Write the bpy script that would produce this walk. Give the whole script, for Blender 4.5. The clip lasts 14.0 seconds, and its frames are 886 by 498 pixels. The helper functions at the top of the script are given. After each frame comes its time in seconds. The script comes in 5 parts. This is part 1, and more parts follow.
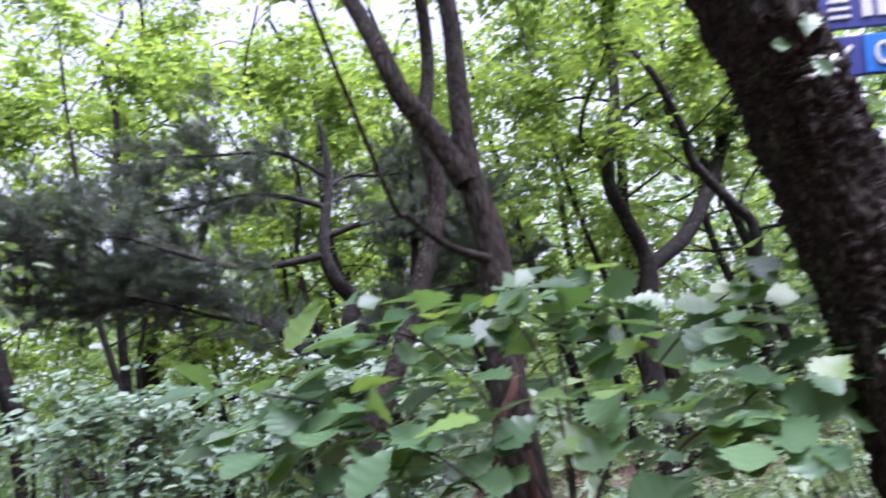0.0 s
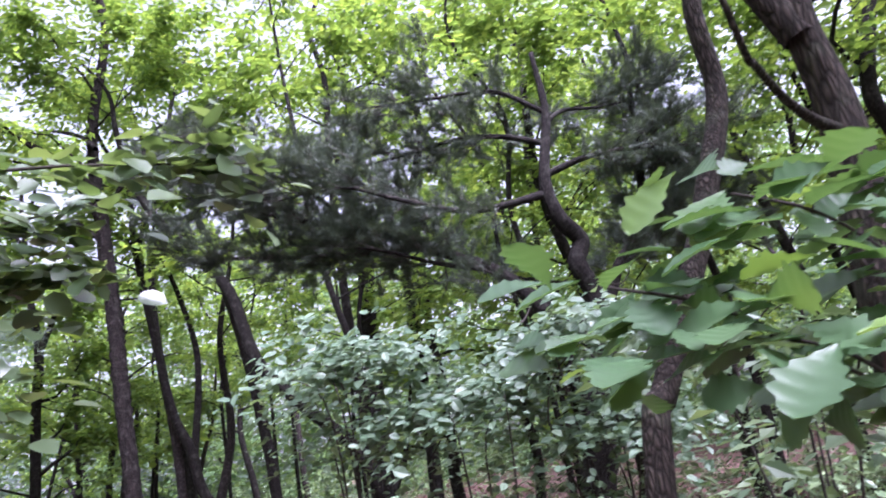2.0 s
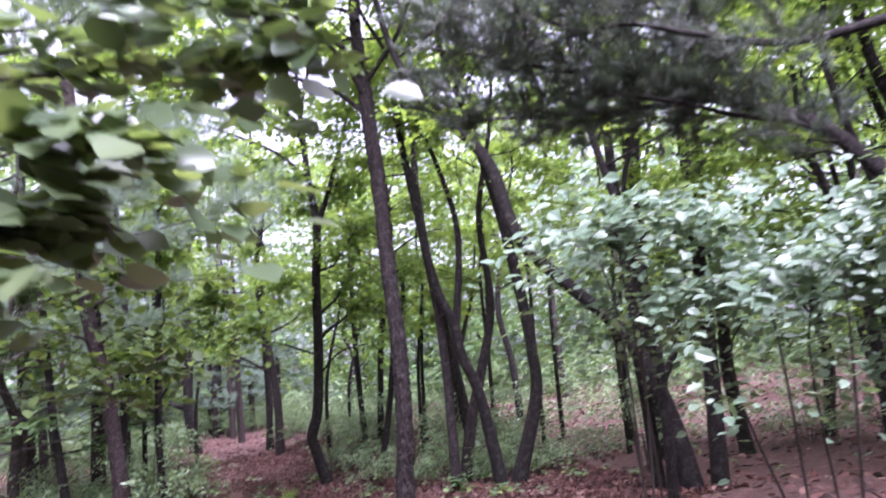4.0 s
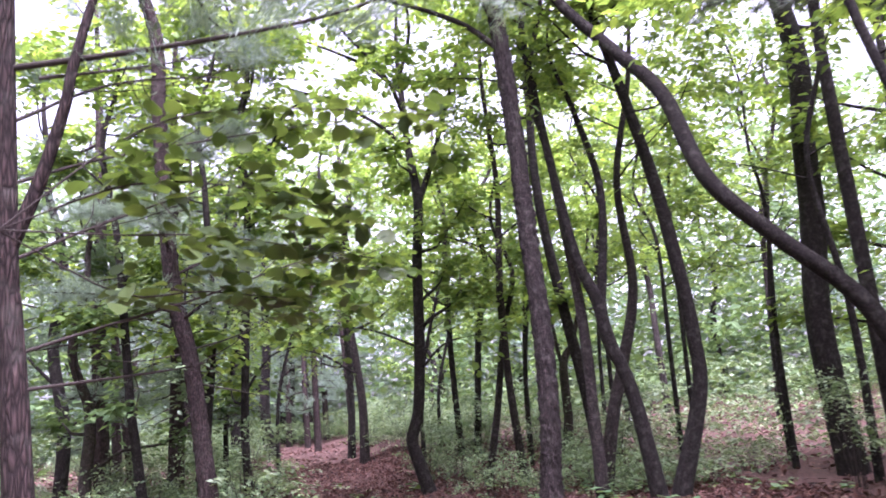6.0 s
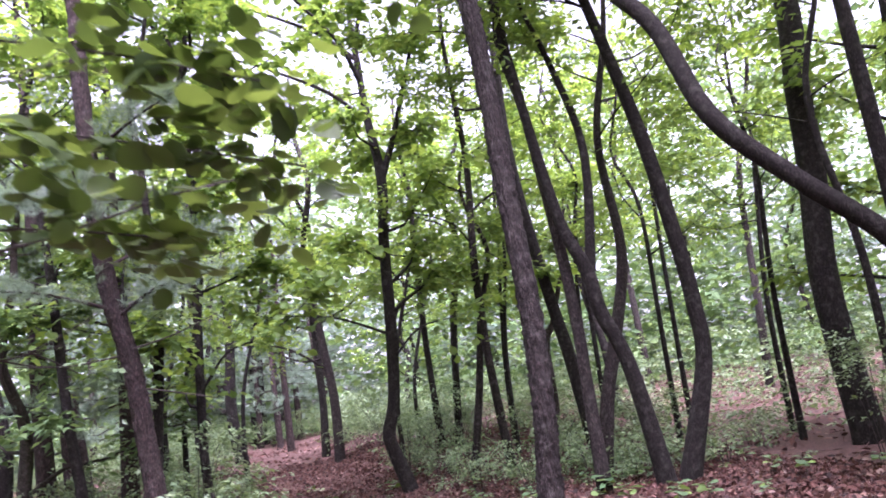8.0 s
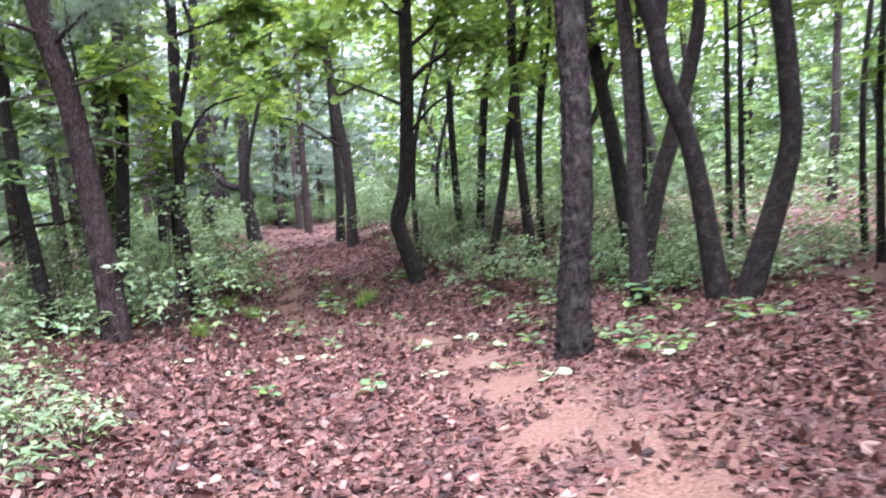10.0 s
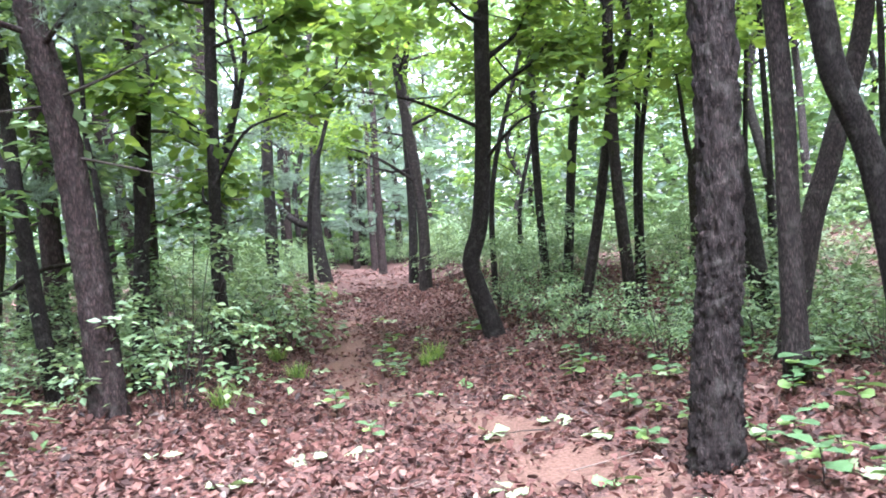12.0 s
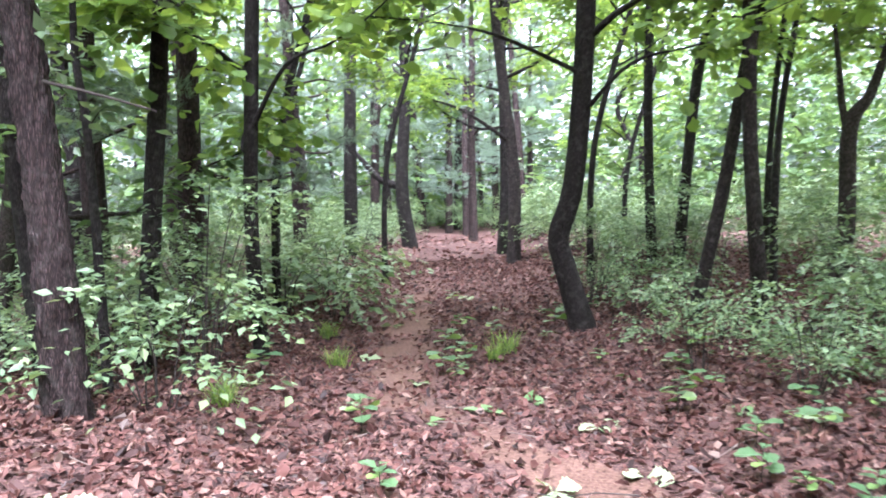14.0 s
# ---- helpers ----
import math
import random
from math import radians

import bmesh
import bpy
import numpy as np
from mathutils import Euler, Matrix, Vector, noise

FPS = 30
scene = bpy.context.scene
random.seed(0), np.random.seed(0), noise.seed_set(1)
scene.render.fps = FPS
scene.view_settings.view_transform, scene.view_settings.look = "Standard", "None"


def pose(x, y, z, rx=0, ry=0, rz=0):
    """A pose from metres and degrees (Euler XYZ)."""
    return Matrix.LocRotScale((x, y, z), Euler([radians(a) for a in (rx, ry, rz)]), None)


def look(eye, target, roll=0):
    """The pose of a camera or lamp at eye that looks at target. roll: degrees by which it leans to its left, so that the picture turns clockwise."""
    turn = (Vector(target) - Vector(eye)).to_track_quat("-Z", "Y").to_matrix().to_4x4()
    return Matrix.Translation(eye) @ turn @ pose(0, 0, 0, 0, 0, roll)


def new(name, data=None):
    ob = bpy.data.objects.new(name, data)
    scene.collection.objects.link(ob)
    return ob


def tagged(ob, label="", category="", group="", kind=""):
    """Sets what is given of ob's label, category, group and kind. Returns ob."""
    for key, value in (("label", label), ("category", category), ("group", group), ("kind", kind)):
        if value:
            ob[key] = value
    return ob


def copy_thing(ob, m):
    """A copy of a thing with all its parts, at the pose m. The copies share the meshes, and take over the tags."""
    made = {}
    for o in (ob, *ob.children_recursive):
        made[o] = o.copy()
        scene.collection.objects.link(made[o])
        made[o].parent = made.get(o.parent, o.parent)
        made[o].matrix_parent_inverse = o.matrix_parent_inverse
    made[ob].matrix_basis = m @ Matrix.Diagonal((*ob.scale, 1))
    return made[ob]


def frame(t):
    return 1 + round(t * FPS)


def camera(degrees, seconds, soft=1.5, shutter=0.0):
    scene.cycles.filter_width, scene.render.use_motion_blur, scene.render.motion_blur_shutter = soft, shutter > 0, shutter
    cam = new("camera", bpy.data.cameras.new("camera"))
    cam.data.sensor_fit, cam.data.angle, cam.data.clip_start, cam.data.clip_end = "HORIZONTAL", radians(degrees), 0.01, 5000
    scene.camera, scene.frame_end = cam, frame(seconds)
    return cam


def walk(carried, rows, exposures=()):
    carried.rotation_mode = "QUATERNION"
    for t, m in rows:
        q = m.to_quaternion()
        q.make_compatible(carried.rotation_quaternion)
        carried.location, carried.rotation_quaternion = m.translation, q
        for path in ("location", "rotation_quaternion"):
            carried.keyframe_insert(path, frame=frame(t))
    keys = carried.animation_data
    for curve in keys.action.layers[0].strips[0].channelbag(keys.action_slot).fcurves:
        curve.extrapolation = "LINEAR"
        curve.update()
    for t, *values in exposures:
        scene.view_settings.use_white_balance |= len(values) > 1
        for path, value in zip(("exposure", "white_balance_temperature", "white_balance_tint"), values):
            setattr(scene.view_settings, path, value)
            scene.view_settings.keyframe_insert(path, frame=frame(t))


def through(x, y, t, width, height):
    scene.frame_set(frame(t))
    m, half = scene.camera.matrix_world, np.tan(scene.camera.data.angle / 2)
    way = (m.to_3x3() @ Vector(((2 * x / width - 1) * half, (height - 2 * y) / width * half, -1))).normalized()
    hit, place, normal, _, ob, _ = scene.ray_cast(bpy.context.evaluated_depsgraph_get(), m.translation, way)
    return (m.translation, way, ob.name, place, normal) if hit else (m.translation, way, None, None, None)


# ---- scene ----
cam = camera(60.6, 14.0, soft=1.8, shutter=0.5)

PATH = [
    (0, (1.146, -3.848, 1.818), (2.476, -2.452, 2.35), -13.3),
    (0.5, (1.127, -3.686, 1.801), (2.298, -2.154, 2.331), -11.9),
    (1, (1.121, -3.544, 1.813), (2.166, -1.926, 2.352), -12.0),
    (1.5, (1.161, -3.38, 1.836), (2.121, -1.718, 2.397), -12.4),
    (2, (1.132, -3.257, 1.826), (2.047, -1.562, 2.364), -12.3),
    (2.5, (1.1, -3.162, 1.846), (1.913, -1.405, 2.347), -11.6),
    (3, (1.111, -3.024, 1.851), (1.699, -1.167, 2.304), -9.7),
    (3.5, (1.144, -2.84, 1.862), (1.53, -0.921, 2.269), -8.2),
    (4, (1.237, -2.326, 1.829), (1.504, -0.377, 2.192), -7.1),
    (4.2, (1.277, -2.094, 1.816), (1.503, -0.135, 2.146), -6.6),
    (6.5, (0.066, 0.488, 1.462), (0.165, 2.435, 1.909), -6.1),
    (7, (0.099, 0.729, 1.546), (0.274, 2.681, 1.949), -9.6),
    (7.2, (0.086, 0.804, 1.55), (0.276, 2.754, 1.953), -10.1),
    (9.3, (0.597, 2.666, 1.429), (0.753, 4.643, 1.691), -5.5),
    (9.5, (0.61, 2.868, 1.404), (0.731, 4.86, 1.532), -5.2),
    (10, (0.611, 3.433, 1.301), (0.653, 5.429, 1.188), -4.6),
    (10.5, (0.636, 3.965, 1.299), (0.52, 5.957, 1.155), -4.4),
    (11, (0.609, 4.421, 1.353), (0.44, 6.413, 1.364), -4.3),
    (11.5, (0.648, 4.919, 1.323), (0.496, 6.913, 1.348), -4.0),
    (12, (0.695, 5.422, 1.294), (0.524, 7.415, 1.302), -4.4),
    (12.5, (0.733, 5.858, 1.301), (0.528, 7.847, 1.27), -3.6),
    (13, (0.776, 6.268, 1.305), (0.51, 8.248, 1.219), -2.1),
    (13.5, (0.775, 6.808, 1.343), (0.438, 8.778, 1.295), -1.9),
    (14, (0.803, 7.265, 1.337), (0.359, 9.214, 1.265), -1.4),
]
walk(cam, [(t, look(eye, target, roll)) for t, eye, target, roll in PATH], exposures=[(0, 3.32, 5500, 33), (2.5, 3.52, 5550, 37), (4.2, 3.92, 5600, 44), (6.5, 4.05, 5750, 44), (9.5, 4.2, 5700, 36), (10.0, 4.28, 5600, 28), (10.6, 4.35, 5500, 13), (11.5, 4.5, 5500, 16), (14, 4.62, 5550, 22)])



# ---- light ----
world = bpy.data.worlds.new("overcast_sky")
scene.world = world
world.use_nodes = True
wn, wl = world.node_tree.nodes, world.node_tree.links
sky = wn.new("ShaderNodeTexSky")
sky.sky_type, sky.sun_disc = "NISHITA", False
sky.sun_elevation, sky.sun_rotation = radians(62), radians(162)
sky.air_density, sky.dust_density, sky.ozone_density = 1.0, 6.0, 1.0
wn["Background"].inputs["Strength"].default_value = 0.048
soften = wn.new("ShaderNodeHueSaturation")
soften.inputs["Saturation"].default_value = 0.25
wl.new(sky.outputs["Color"], soften.inputs["Color"])
wl.new(soften.outputs["Color"], wn["Background"].inputs["Color"])
sun_data = bpy.data.lights.new("sun", "SUN")
sun_data.energy, sun_data.angle, sun_data.color = 1.3, radians(45), (1.0, 0.985, 0.96)
sun = new("sun", sun_data)
sun.matrix_world = look((9, -27, 54), (0, 0, 0))


# ---- materials ----
def node_material(name):
    m = bpy.data.materials.new(name)
    m.use_nodes = True
    return m, m.node_tree.nodes, m.node_tree.links


def ramp(nodes, links, source, stops):
    r = nodes.new("ShaderNodeValToRGB")
    r.color_ramp.elements[0].position, r.color_ramp.elements[0].color = stops[0][0], (*stops[0][1], 1)
    r.color_ramp.elements[1].position, r.color_ramp.elements[1].color = stops[-1][0], (*stops[-1][1], 1)
    for p, c in stops[1:-1]:
        r.color_ramp.elements.new(p).color = (*c, 1)
    links.new(source, r.inputs["Fac"])
    return r.outputs["Color"]


def leaf_material(name, stops, translucency=0.4, rough=0.45, through=None, spec=0.5):
    """Leaf: glossy skin over a blade that lets light through; each leaf has its own shade."""
    m, n, l = node_material(name)
    geo = n.new("ShaderNodeNewGeometry")
    col = ramp(n, l, geo.outputs["Random Per Island"], stops)
    b = n["Principled BSDF"]
    l.new(col, b.inputs["Base Color"])
    b.inputs["Roughness"].default_value = rough
    b.inputs["Specular IOR Level"].default_value = spec
    tex = n.new("ShaderNodeTexNoise")
    tex.inputs["Scale"].default_value = 40
    bump = n.new("ShaderNodeBump")
    bump.inputs["Strength"].default_value = 0.3
    l.new(tex.outputs["Fac"], bump.inputs["Height"])
    l.new(bump.outputs["Normal"], b.inputs["Normal"])
    if translucency:
        tr = n.new("ShaderNodeBsdfTranslucent")
        gain = n.new("ShaderNodeMix")
        gain.data_type, gain.blend_type = "RGBA", "MULTIPLY"
        gain.inputs["Factor"].default_value = 1
        l.new(col, gain.inputs["A"])
        gain.inputs["B"].default_value = (*(through or (2.2, 2.1, 0.9)), 1)
        l.new(gain.outputs["Result"], tr.inputs["Color"])
        mix = n.new("ShaderNodeMixShader")
        mix.inputs["Fac"].default_value = translucency
        l.new(b.outputs["BSDF"], mix.inputs[1])
        l.new(tr.outputs["BSDF"], mix.inputs[2])
        l.new(mix.outputs["Shader"], n["Material Output"].inputs["Surface"])
    return m


def bark_material(name, dark, light, scale=1.0, moss=0.0):
    """Furrowed bark: long plates, pale crests, dark cracks, grey lichen."""
    m, n, l = node_material(name)
    co = n.new("ShaderNodeTexCoord")
    mp = n.new("ShaderNodeMapping")
    mp.inputs["Scale"].default_value = (24 * scale, 24 * scale, 4.2 * scale)
    l.new(co.outputs["Object"], mp.inputs["Vector"])
    warp = n.new("ShaderNodeTexNoise")
    warp.inputs["Scale"].default_value = 1.0
    warp.inputs["Detail"].default_value = 6
    l.new(mp.outputs["Vector"], warp.inputs["Vector"])
    vor = n.new("ShaderNodeTexVoronoi")
    vor.feature = "DISTANCE_TO_EDGE"
    mixv = n.new("ShaderNodeMix")
    mixv.data_type = "RGBA"
    mixv.inputs["Factor"].default_value = 0.35
    l.new(mp.outputs["Vector"], mixv.inputs["A"])
    l.new(warp.outputs["Color"], mixv.inputs["B"])
    l.new(mixv.outputs["Result"], vor.inputs["Vector"])
    mul = n.new("ShaderNodeMath")
    mul.operation = "MULTIPLY"
    l.new(vor.outputs["Distance"], mul.inputs[0])
    l.new(warp.outputs["Fac"], mul.inputs[1])
    col = ramp(n, l, mul.outputs["Value"], [(0.0, tuple(c * 0.25 for c in dark)), (0.10, dark), (0.32, light)])
    patch = n.new("ShaderNodeTexNoise")
    patch.inputs["Scale"].default_value = 11
    patch.inputs["Detail"].default_value = 5
    l.new(co.outputs["Object"], patch.inputs["Vector"])
    spots = ramp(n, l, patch.outputs["Fac"], [(0.52, (0, 0, 0)), (0.72, (1, 1, 1))])
    mx = n.new("ShaderNodeMix")
    mx.data_type = "RGBA"
    fac = n.new("ShaderNodeMath")
    fac.operation = "MULTIPLY"
    fac.inputs[1].default_value = 0.18
    l.new(spots, fac.inputs[0])
    l.new(fac.outputs["Value"], mx.inputs["Factor"])
    l.new(col, mx.inputs["A"])
    mx.inputs["B"].default_value = (0.15 - 0.05 * moss, 0.15 + 0.02 * moss, 0.13 - 0.06 * moss, 1)
    b = n["Principled BSDF"]
    l.new(mx.outputs["Result"], b.inputs["Base Color"])
    b.inputs["Roughness"].default_value = 0.92
    b.inputs["Specular IOR Level"].default_value = 0.2
    bump = n.new("ShaderNodeBump")
    bump.inputs["Strength"].default_value = 1.0
    bump.inputs["Distance"].default_value = 0.03
    l.new(mul.outputs["Value"], bump.inputs["Height"])
    l.new(bump.outputs["Normal"], b.inputs["Normal"])
    return m


def plain(name, colour, rough=0.6, metal=0.0):
    m, n, l = node_material(name)
    tex = n.new("ShaderNodeTexNoise")
    tex.inputs["Scale"].default_value = 25
    tex.inputs["Detail"].default_value = 6
    col = ramp(n, l, tex.outputs["Fac"], [(0.3, tuple(c * 0.8 for c in colour)), (0.7, colour)])
    b = n["Principled BSDF"]
    l.new(col, b.inputs["Base Color"])
    b.inputs["Roughness"].default_value, b.inputs["Metallic"].default_value = rough, metal
    return m


BARK_OAK = bark_material("oak_bark", (0.028, 0.021, 0.020), (0.088, 0.066, 0.060))
BARK_DARK = bark_material("dark_bark", (0.018, 0.014, 0.013), (0.052, 0.040, 0.036), 1.2)
BARK_PINE = bark_material("pine_bark", (0.036, 0.024, 0.023), (0.088, 0.058, 0.054), 0.8)
BARK_GREY = bark_material("grey_bark", (0.042, 0.032, 0.028), (0.125, 0.097, 0.082), 0.9, 0.4)
LEAF_OAK = leaf_material("oak_leaf", [(0, (0.055, 0.115, 0.052)), (0.5, (0.082, 0.155, 0.070)), (0.82, (0.10, 0.18, 0.08)), (1, (0.17, 0.27, 0.07))], 0.28, 0.38, spec=0.6)
LEAF_CANOPY = leaf_material("canopy_leaf", [(0, (0.085, 0.15, 0.045)), (0.55, (0.13, 0.215, 0.055)), (1, (0.21, 0.30, 0.075))], 0.45, 0.5, through=(1.8, 1.65, 0.85), spec=0.28)
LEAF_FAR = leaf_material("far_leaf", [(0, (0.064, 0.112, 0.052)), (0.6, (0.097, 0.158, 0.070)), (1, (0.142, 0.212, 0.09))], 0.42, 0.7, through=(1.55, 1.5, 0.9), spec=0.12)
LEAF_SHRUB = leaf_material("shrub_leaf", [(0, (0.10, 0.16, 0.085)), (0.6, (0.14, 0.21, 0.11)), (1, (0.20, 0.275, 0.125))], 0.3, 0.42, through=(1.7, 1.65, 1.0), spec=0.6)
# hazel leaf in darker olive: the look against bright sky is put into the colour
LEAF_BACKLIT = leaf_material("backlit_olive_leaf", [(0, (0.035, 0.060, 0.020)), (0.6, (0.055, 0.088, 0.028)), (1, (0.085, 0.125, 0.04))], 0.4, 0.45, spec=0.4)
LEAF_VINE = leaf_material("vine_leaf", [(0, (0.070, 0.118, 0.072)), (0.6, (0.104, 0.160, 0.106)), (1, (0.15, 0.21, 0.14))], 0.25, 0.42, spec=0.45)
LEAF_ROUND = leaf_material("round_leaf", [(0, (0.052, 0.088, 0.044)), (0.6, (0.080, 0.122, 0.060)), (1, (0.12, 0.165, 0.08))], 0.34, 0.33, spec=0.75)
NEEDLE = leaf_material("pine_needle", [(0, (0.026, 0.040, 0.030)), (0.6, (0.040, 0.058, 0.042)), (1, (0.062, 0.084, 0.058))], 0.2, 0.5)
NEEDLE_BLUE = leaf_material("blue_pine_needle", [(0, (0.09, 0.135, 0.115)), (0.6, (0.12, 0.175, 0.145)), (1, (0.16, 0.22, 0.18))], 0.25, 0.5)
LEAF_DEAD = leaf_material("dead_leaf", [(0, (0.024, 0.015, 0.014)), (0.25, (0.056, 0.025, 0.021)), (0.52, (0.100, 0.045, 0.037)), (0.78, (0.138, 0.068, 0.056)), (0.93, (0.19, 0.115, 0.093)), (0.98, (0.24, 0.17, 0.14)), (1, (0.08, 0.066, 0.066))], 0.12, 0.6, (1.2, 1.0, 0.9), spec=0.2)
LEAF_PALE = leaf_material("pale_fallen_leaf", [(0, (0.11, 0.17, 0.085)), (0.5, (0.20, 0.26, 0.145)), (1, (0.31, 0.36, 0.23))], 0.1, 0.6, spec=0.3)
LEAF_FRESH = leaf_material("fresh_fallen_leaf", [(0, (0.06, 0.13, 0.05)), (0.6, (0.10, 0.19, 0.07)), (1, (0.30, 0.38, 0.22))], 0.15, 0.45)
TWIG = plain("twig_bark", (0.034, 0.025, 0.021), 0.9)
DEADWOOD = plain("dead_wood", (0.17, 0.13, 0.11), 0.95)
DRY_RUST = plain("rust_brown_dead_wood", (0.075, 0.030, 0.022), 0.95)
SIGN_BLUE = plain("dark_blue_sign_paint", (0.035, 0.05, 0.26), 0.4)
SIGN_CYAN = plain("bright_blue_sign_paint", (0.02, 0.20, 0.72), 0.4)
SIGN_WHITE = plain("white_lettering", (0.75, 0.75, 0.75), 0.5)
STEEL = plain("galvanised_steel", (0.35, 0.36, 0.36), 0.45, 0.8)
CLOTH_WHITE = plain("pale_tape", (0.62, 0.64, 0.64), 0.7)


def ground_material():
    """Sandy orange-brown trail soil with stones, damp leaf mould to both sides."""
    m, n, l = node_material("forest_floor")
    co = n.new("ShaderNodeTexCoord")
    big = n.new("ShaderNodeTexNoise")
    big.inputs["Scale"].default_value = 0.9
    big.inputs["Detail"].default_value = 8
    fine = n.new("ShaderNodeTexNoise")
    fine.inputs["Scale"].default_value = 38
    fine.inputs["Detail"].default_value = 8
    grit = n.new("ShaderNodeTexVoronoi")
    grit.inputs["Scale"].default_value = 55
    for t in (big, fine, grit):
        l.new(co.outputs["Object"], t.inputs["Vector"])
    soil = ramp(n, l, fine.outputs["Fac"], [(0.25, (0.060, 0.034, 0.026)), (0.48, (0.118, 0.068, 0.052)), (0.75, (0.18, 0.110, 0.086))])
    mould = ramp(n, l, grit.outputs["Color"], [(0.0, (0.030, 0.020, 0.018)), (0.5, (0.085, 0.048, 0.042)), (1.0, (0.16, 0.095, 0.082))])
    at = n.new("ShaderNodeAttribute")
    at.attribute_name = "bare"
    add = n.new("ShaderNodeMath")
    add.operation = "MULTIPLY_ADD"
    l.new(big.outputs["Fac"], add.inputs[0])
    add.inputs[1].default_value = 0.9
    l.new(at.outputs["Fac"], add.inputs[2])
    mask = ramp(n, l, add.outputs["Value"], [(0.85, (0, 0, 0)), (1.05, (1, 1, 1))])
    mx = n.new("ShaderNodeMix")
    mx.data_type = "RGBA"
    l.new(mask, mx.inputs["Factor"])
    l.new(mould, mx.inputs["A"])
    l.new(soil, mx.inputs["B"])
    b = n["Principled BSDF"]
    l.new(mx.outputs["Result"], b.inputs["Base Color"])
    b.inputs["Roughness"].default_value = 0.95
    b.inputs["Specular IOR Level"].default_value = 0.15
    bump = n.new("ShaderNodeBump")
    bump.inputs["Strength"].default_value = 0.7
    bump.inputs["Distance"].default_value = 0.03
    l.new(fine.outputs["Fac"], bump.inputs["Height"])
    l.new(bump.outputs["Normal"], b.inputs["Normal"])
    return m


FLOOR = ground_material()


# ---- mesh helpers ----
rng = np.random.default_rng(7)


def link_mesh(name, verts, faces, material, parent=None, label="", smooth=True):
    me = bpy.data.meshes.new(name)
    me.from_pydata(np.asarray(verts, float).tolist(), [], faces if isinstance(faces, list) else faces.tolist())
    me.materials.append(material)
    if smooth:
        me.polygons.foreach_set("use_smooth", [True] * len(me.polygons))
    ob = new(name, me)
    if parent:
        ob.parent = parent
    if label:
        tagged(ob, label)
    return ob


def thing(name, label, category, group="", kind="", at=(0, 0, 0)):
    ob = new(name)
    ob.location = at
    ob.empty_display_size = 0.2
    return tagged(ob, label, category, group, kind)


def unit(v):
    v = np.asarray(v, float)
    return v / np.maximum(np.linalg.norm(v, axis=-1, keepdims=True), 1e-9)


def smooth_path(pts, steps):
    """Catmull-Rom through (x, y, z, r) nodes."""
    p = np.asarray(pts, float)
    p = np.vstack([2 * p[0] - p[1], p, 2 * p[-1] - p[-2]])
    out = []
    for i in range(1, len(p) - 2):
        for t in np.linspace(0, 1, steps, endpoint=False):
            a, b, c, d = p[i - 1:i + 3]
            out.append(0.5 * (2 * b + (c - a) * t + (2 * a - 5 * b + 4 * c - d) * t * t + (3 * b - a - 3 * c + d) * t ** 3))
    out.append(p[-2])
    out = np.array(out)
    out[:, 3] = np.maximum(out[:, 3], 0.002)
    return out


def tube_data(path, sides, rough=0.0, seed=0, plates=0.0):
    """Verts and quads of a tapering, slightly ridged tube along path, capped at the tip."""
    g = np.random.default_rng(seed)
    k = len(path)
    tan = unit(np.gradient(path[:, :3], axis=0))
    ref = np.where(np.abs(tan[:, 2:3]) > 0.9, np.array([[1.0, 0, 0]]), np.array([[0, 0, 1.0]]))
    side = unit(np.cross(tan, ref))
    for i in range(1, k):
        side[i] = side[i - 1] - tan[i] * np.dot(side[i - 1], tan[i])
    side = unit(side)
    up = np.cross(tan, side)
    ang = np.linspace(0, 2 * np.pi, sides, endpoint=False)
    ridge = 1 + rough * (np.cumsum(g.normal(0, 0.35, (k, sides)), axis=0) / np.sqrt(np.arange(1, k + 1))[:, None] * 0.8 + g.normal(0, 0.35, (1, sides)))
    if plates:
        run = np.concatenate([[0], np.cumsum(np.linalg.norm(np.diff(path[:, :3], axis=0), axis=1))])[:, None]
        a = ang[None]
        q = 9 * a + 1.3 * np.sin(5.1 * run + 2 * a) + 0.9 * np.sin(13 * run - 3 * a + seed)
        broken = 0.55 + 0.45 * np.sin(21 * run + 5 * np.sin(2 * a + seed) + 2.2 * np.sin(4 * a))
        ridge = 1 + 0.35 * (ridge - 1) + plates * (np.abs(np.sin(q)) ** 0.6 * broken - 0.4) + plates * 0.35 * g.normal(0, 1, (k, sides))
    r = path[:, 3:4] * ridge
    v = path[:, None, :3] + r[..., None] * (np.cos(ang)[None, :, None] * side[:, None] + np.sin(ang)[None, :, None] * up[:, None])
    v = np.vstack([v.reshape(-1, 3), path[-1:, :3]])
    f = []
    for i in range(k - 1):
        for j in range(sides):
            a, b = i * sides + j, i * sides + (j + 1) % sides
            f.append((a, b, b + sides, a + sides))
    top = (k - 1) * sides
    for j in range(sides):
        f.append((top + j, top + (j + 1) % sides, k * sides))
    return v, f


def tube(name, pts, material, parent=None, sides=8, steps=4, rough=0.1, label="", seed=0, plates=0.0):
    v, f = tube_data(smooth_path(pts, steps), sides, rough, seed, plates)
    return link_mesh(name, v, f, material, parent, label)


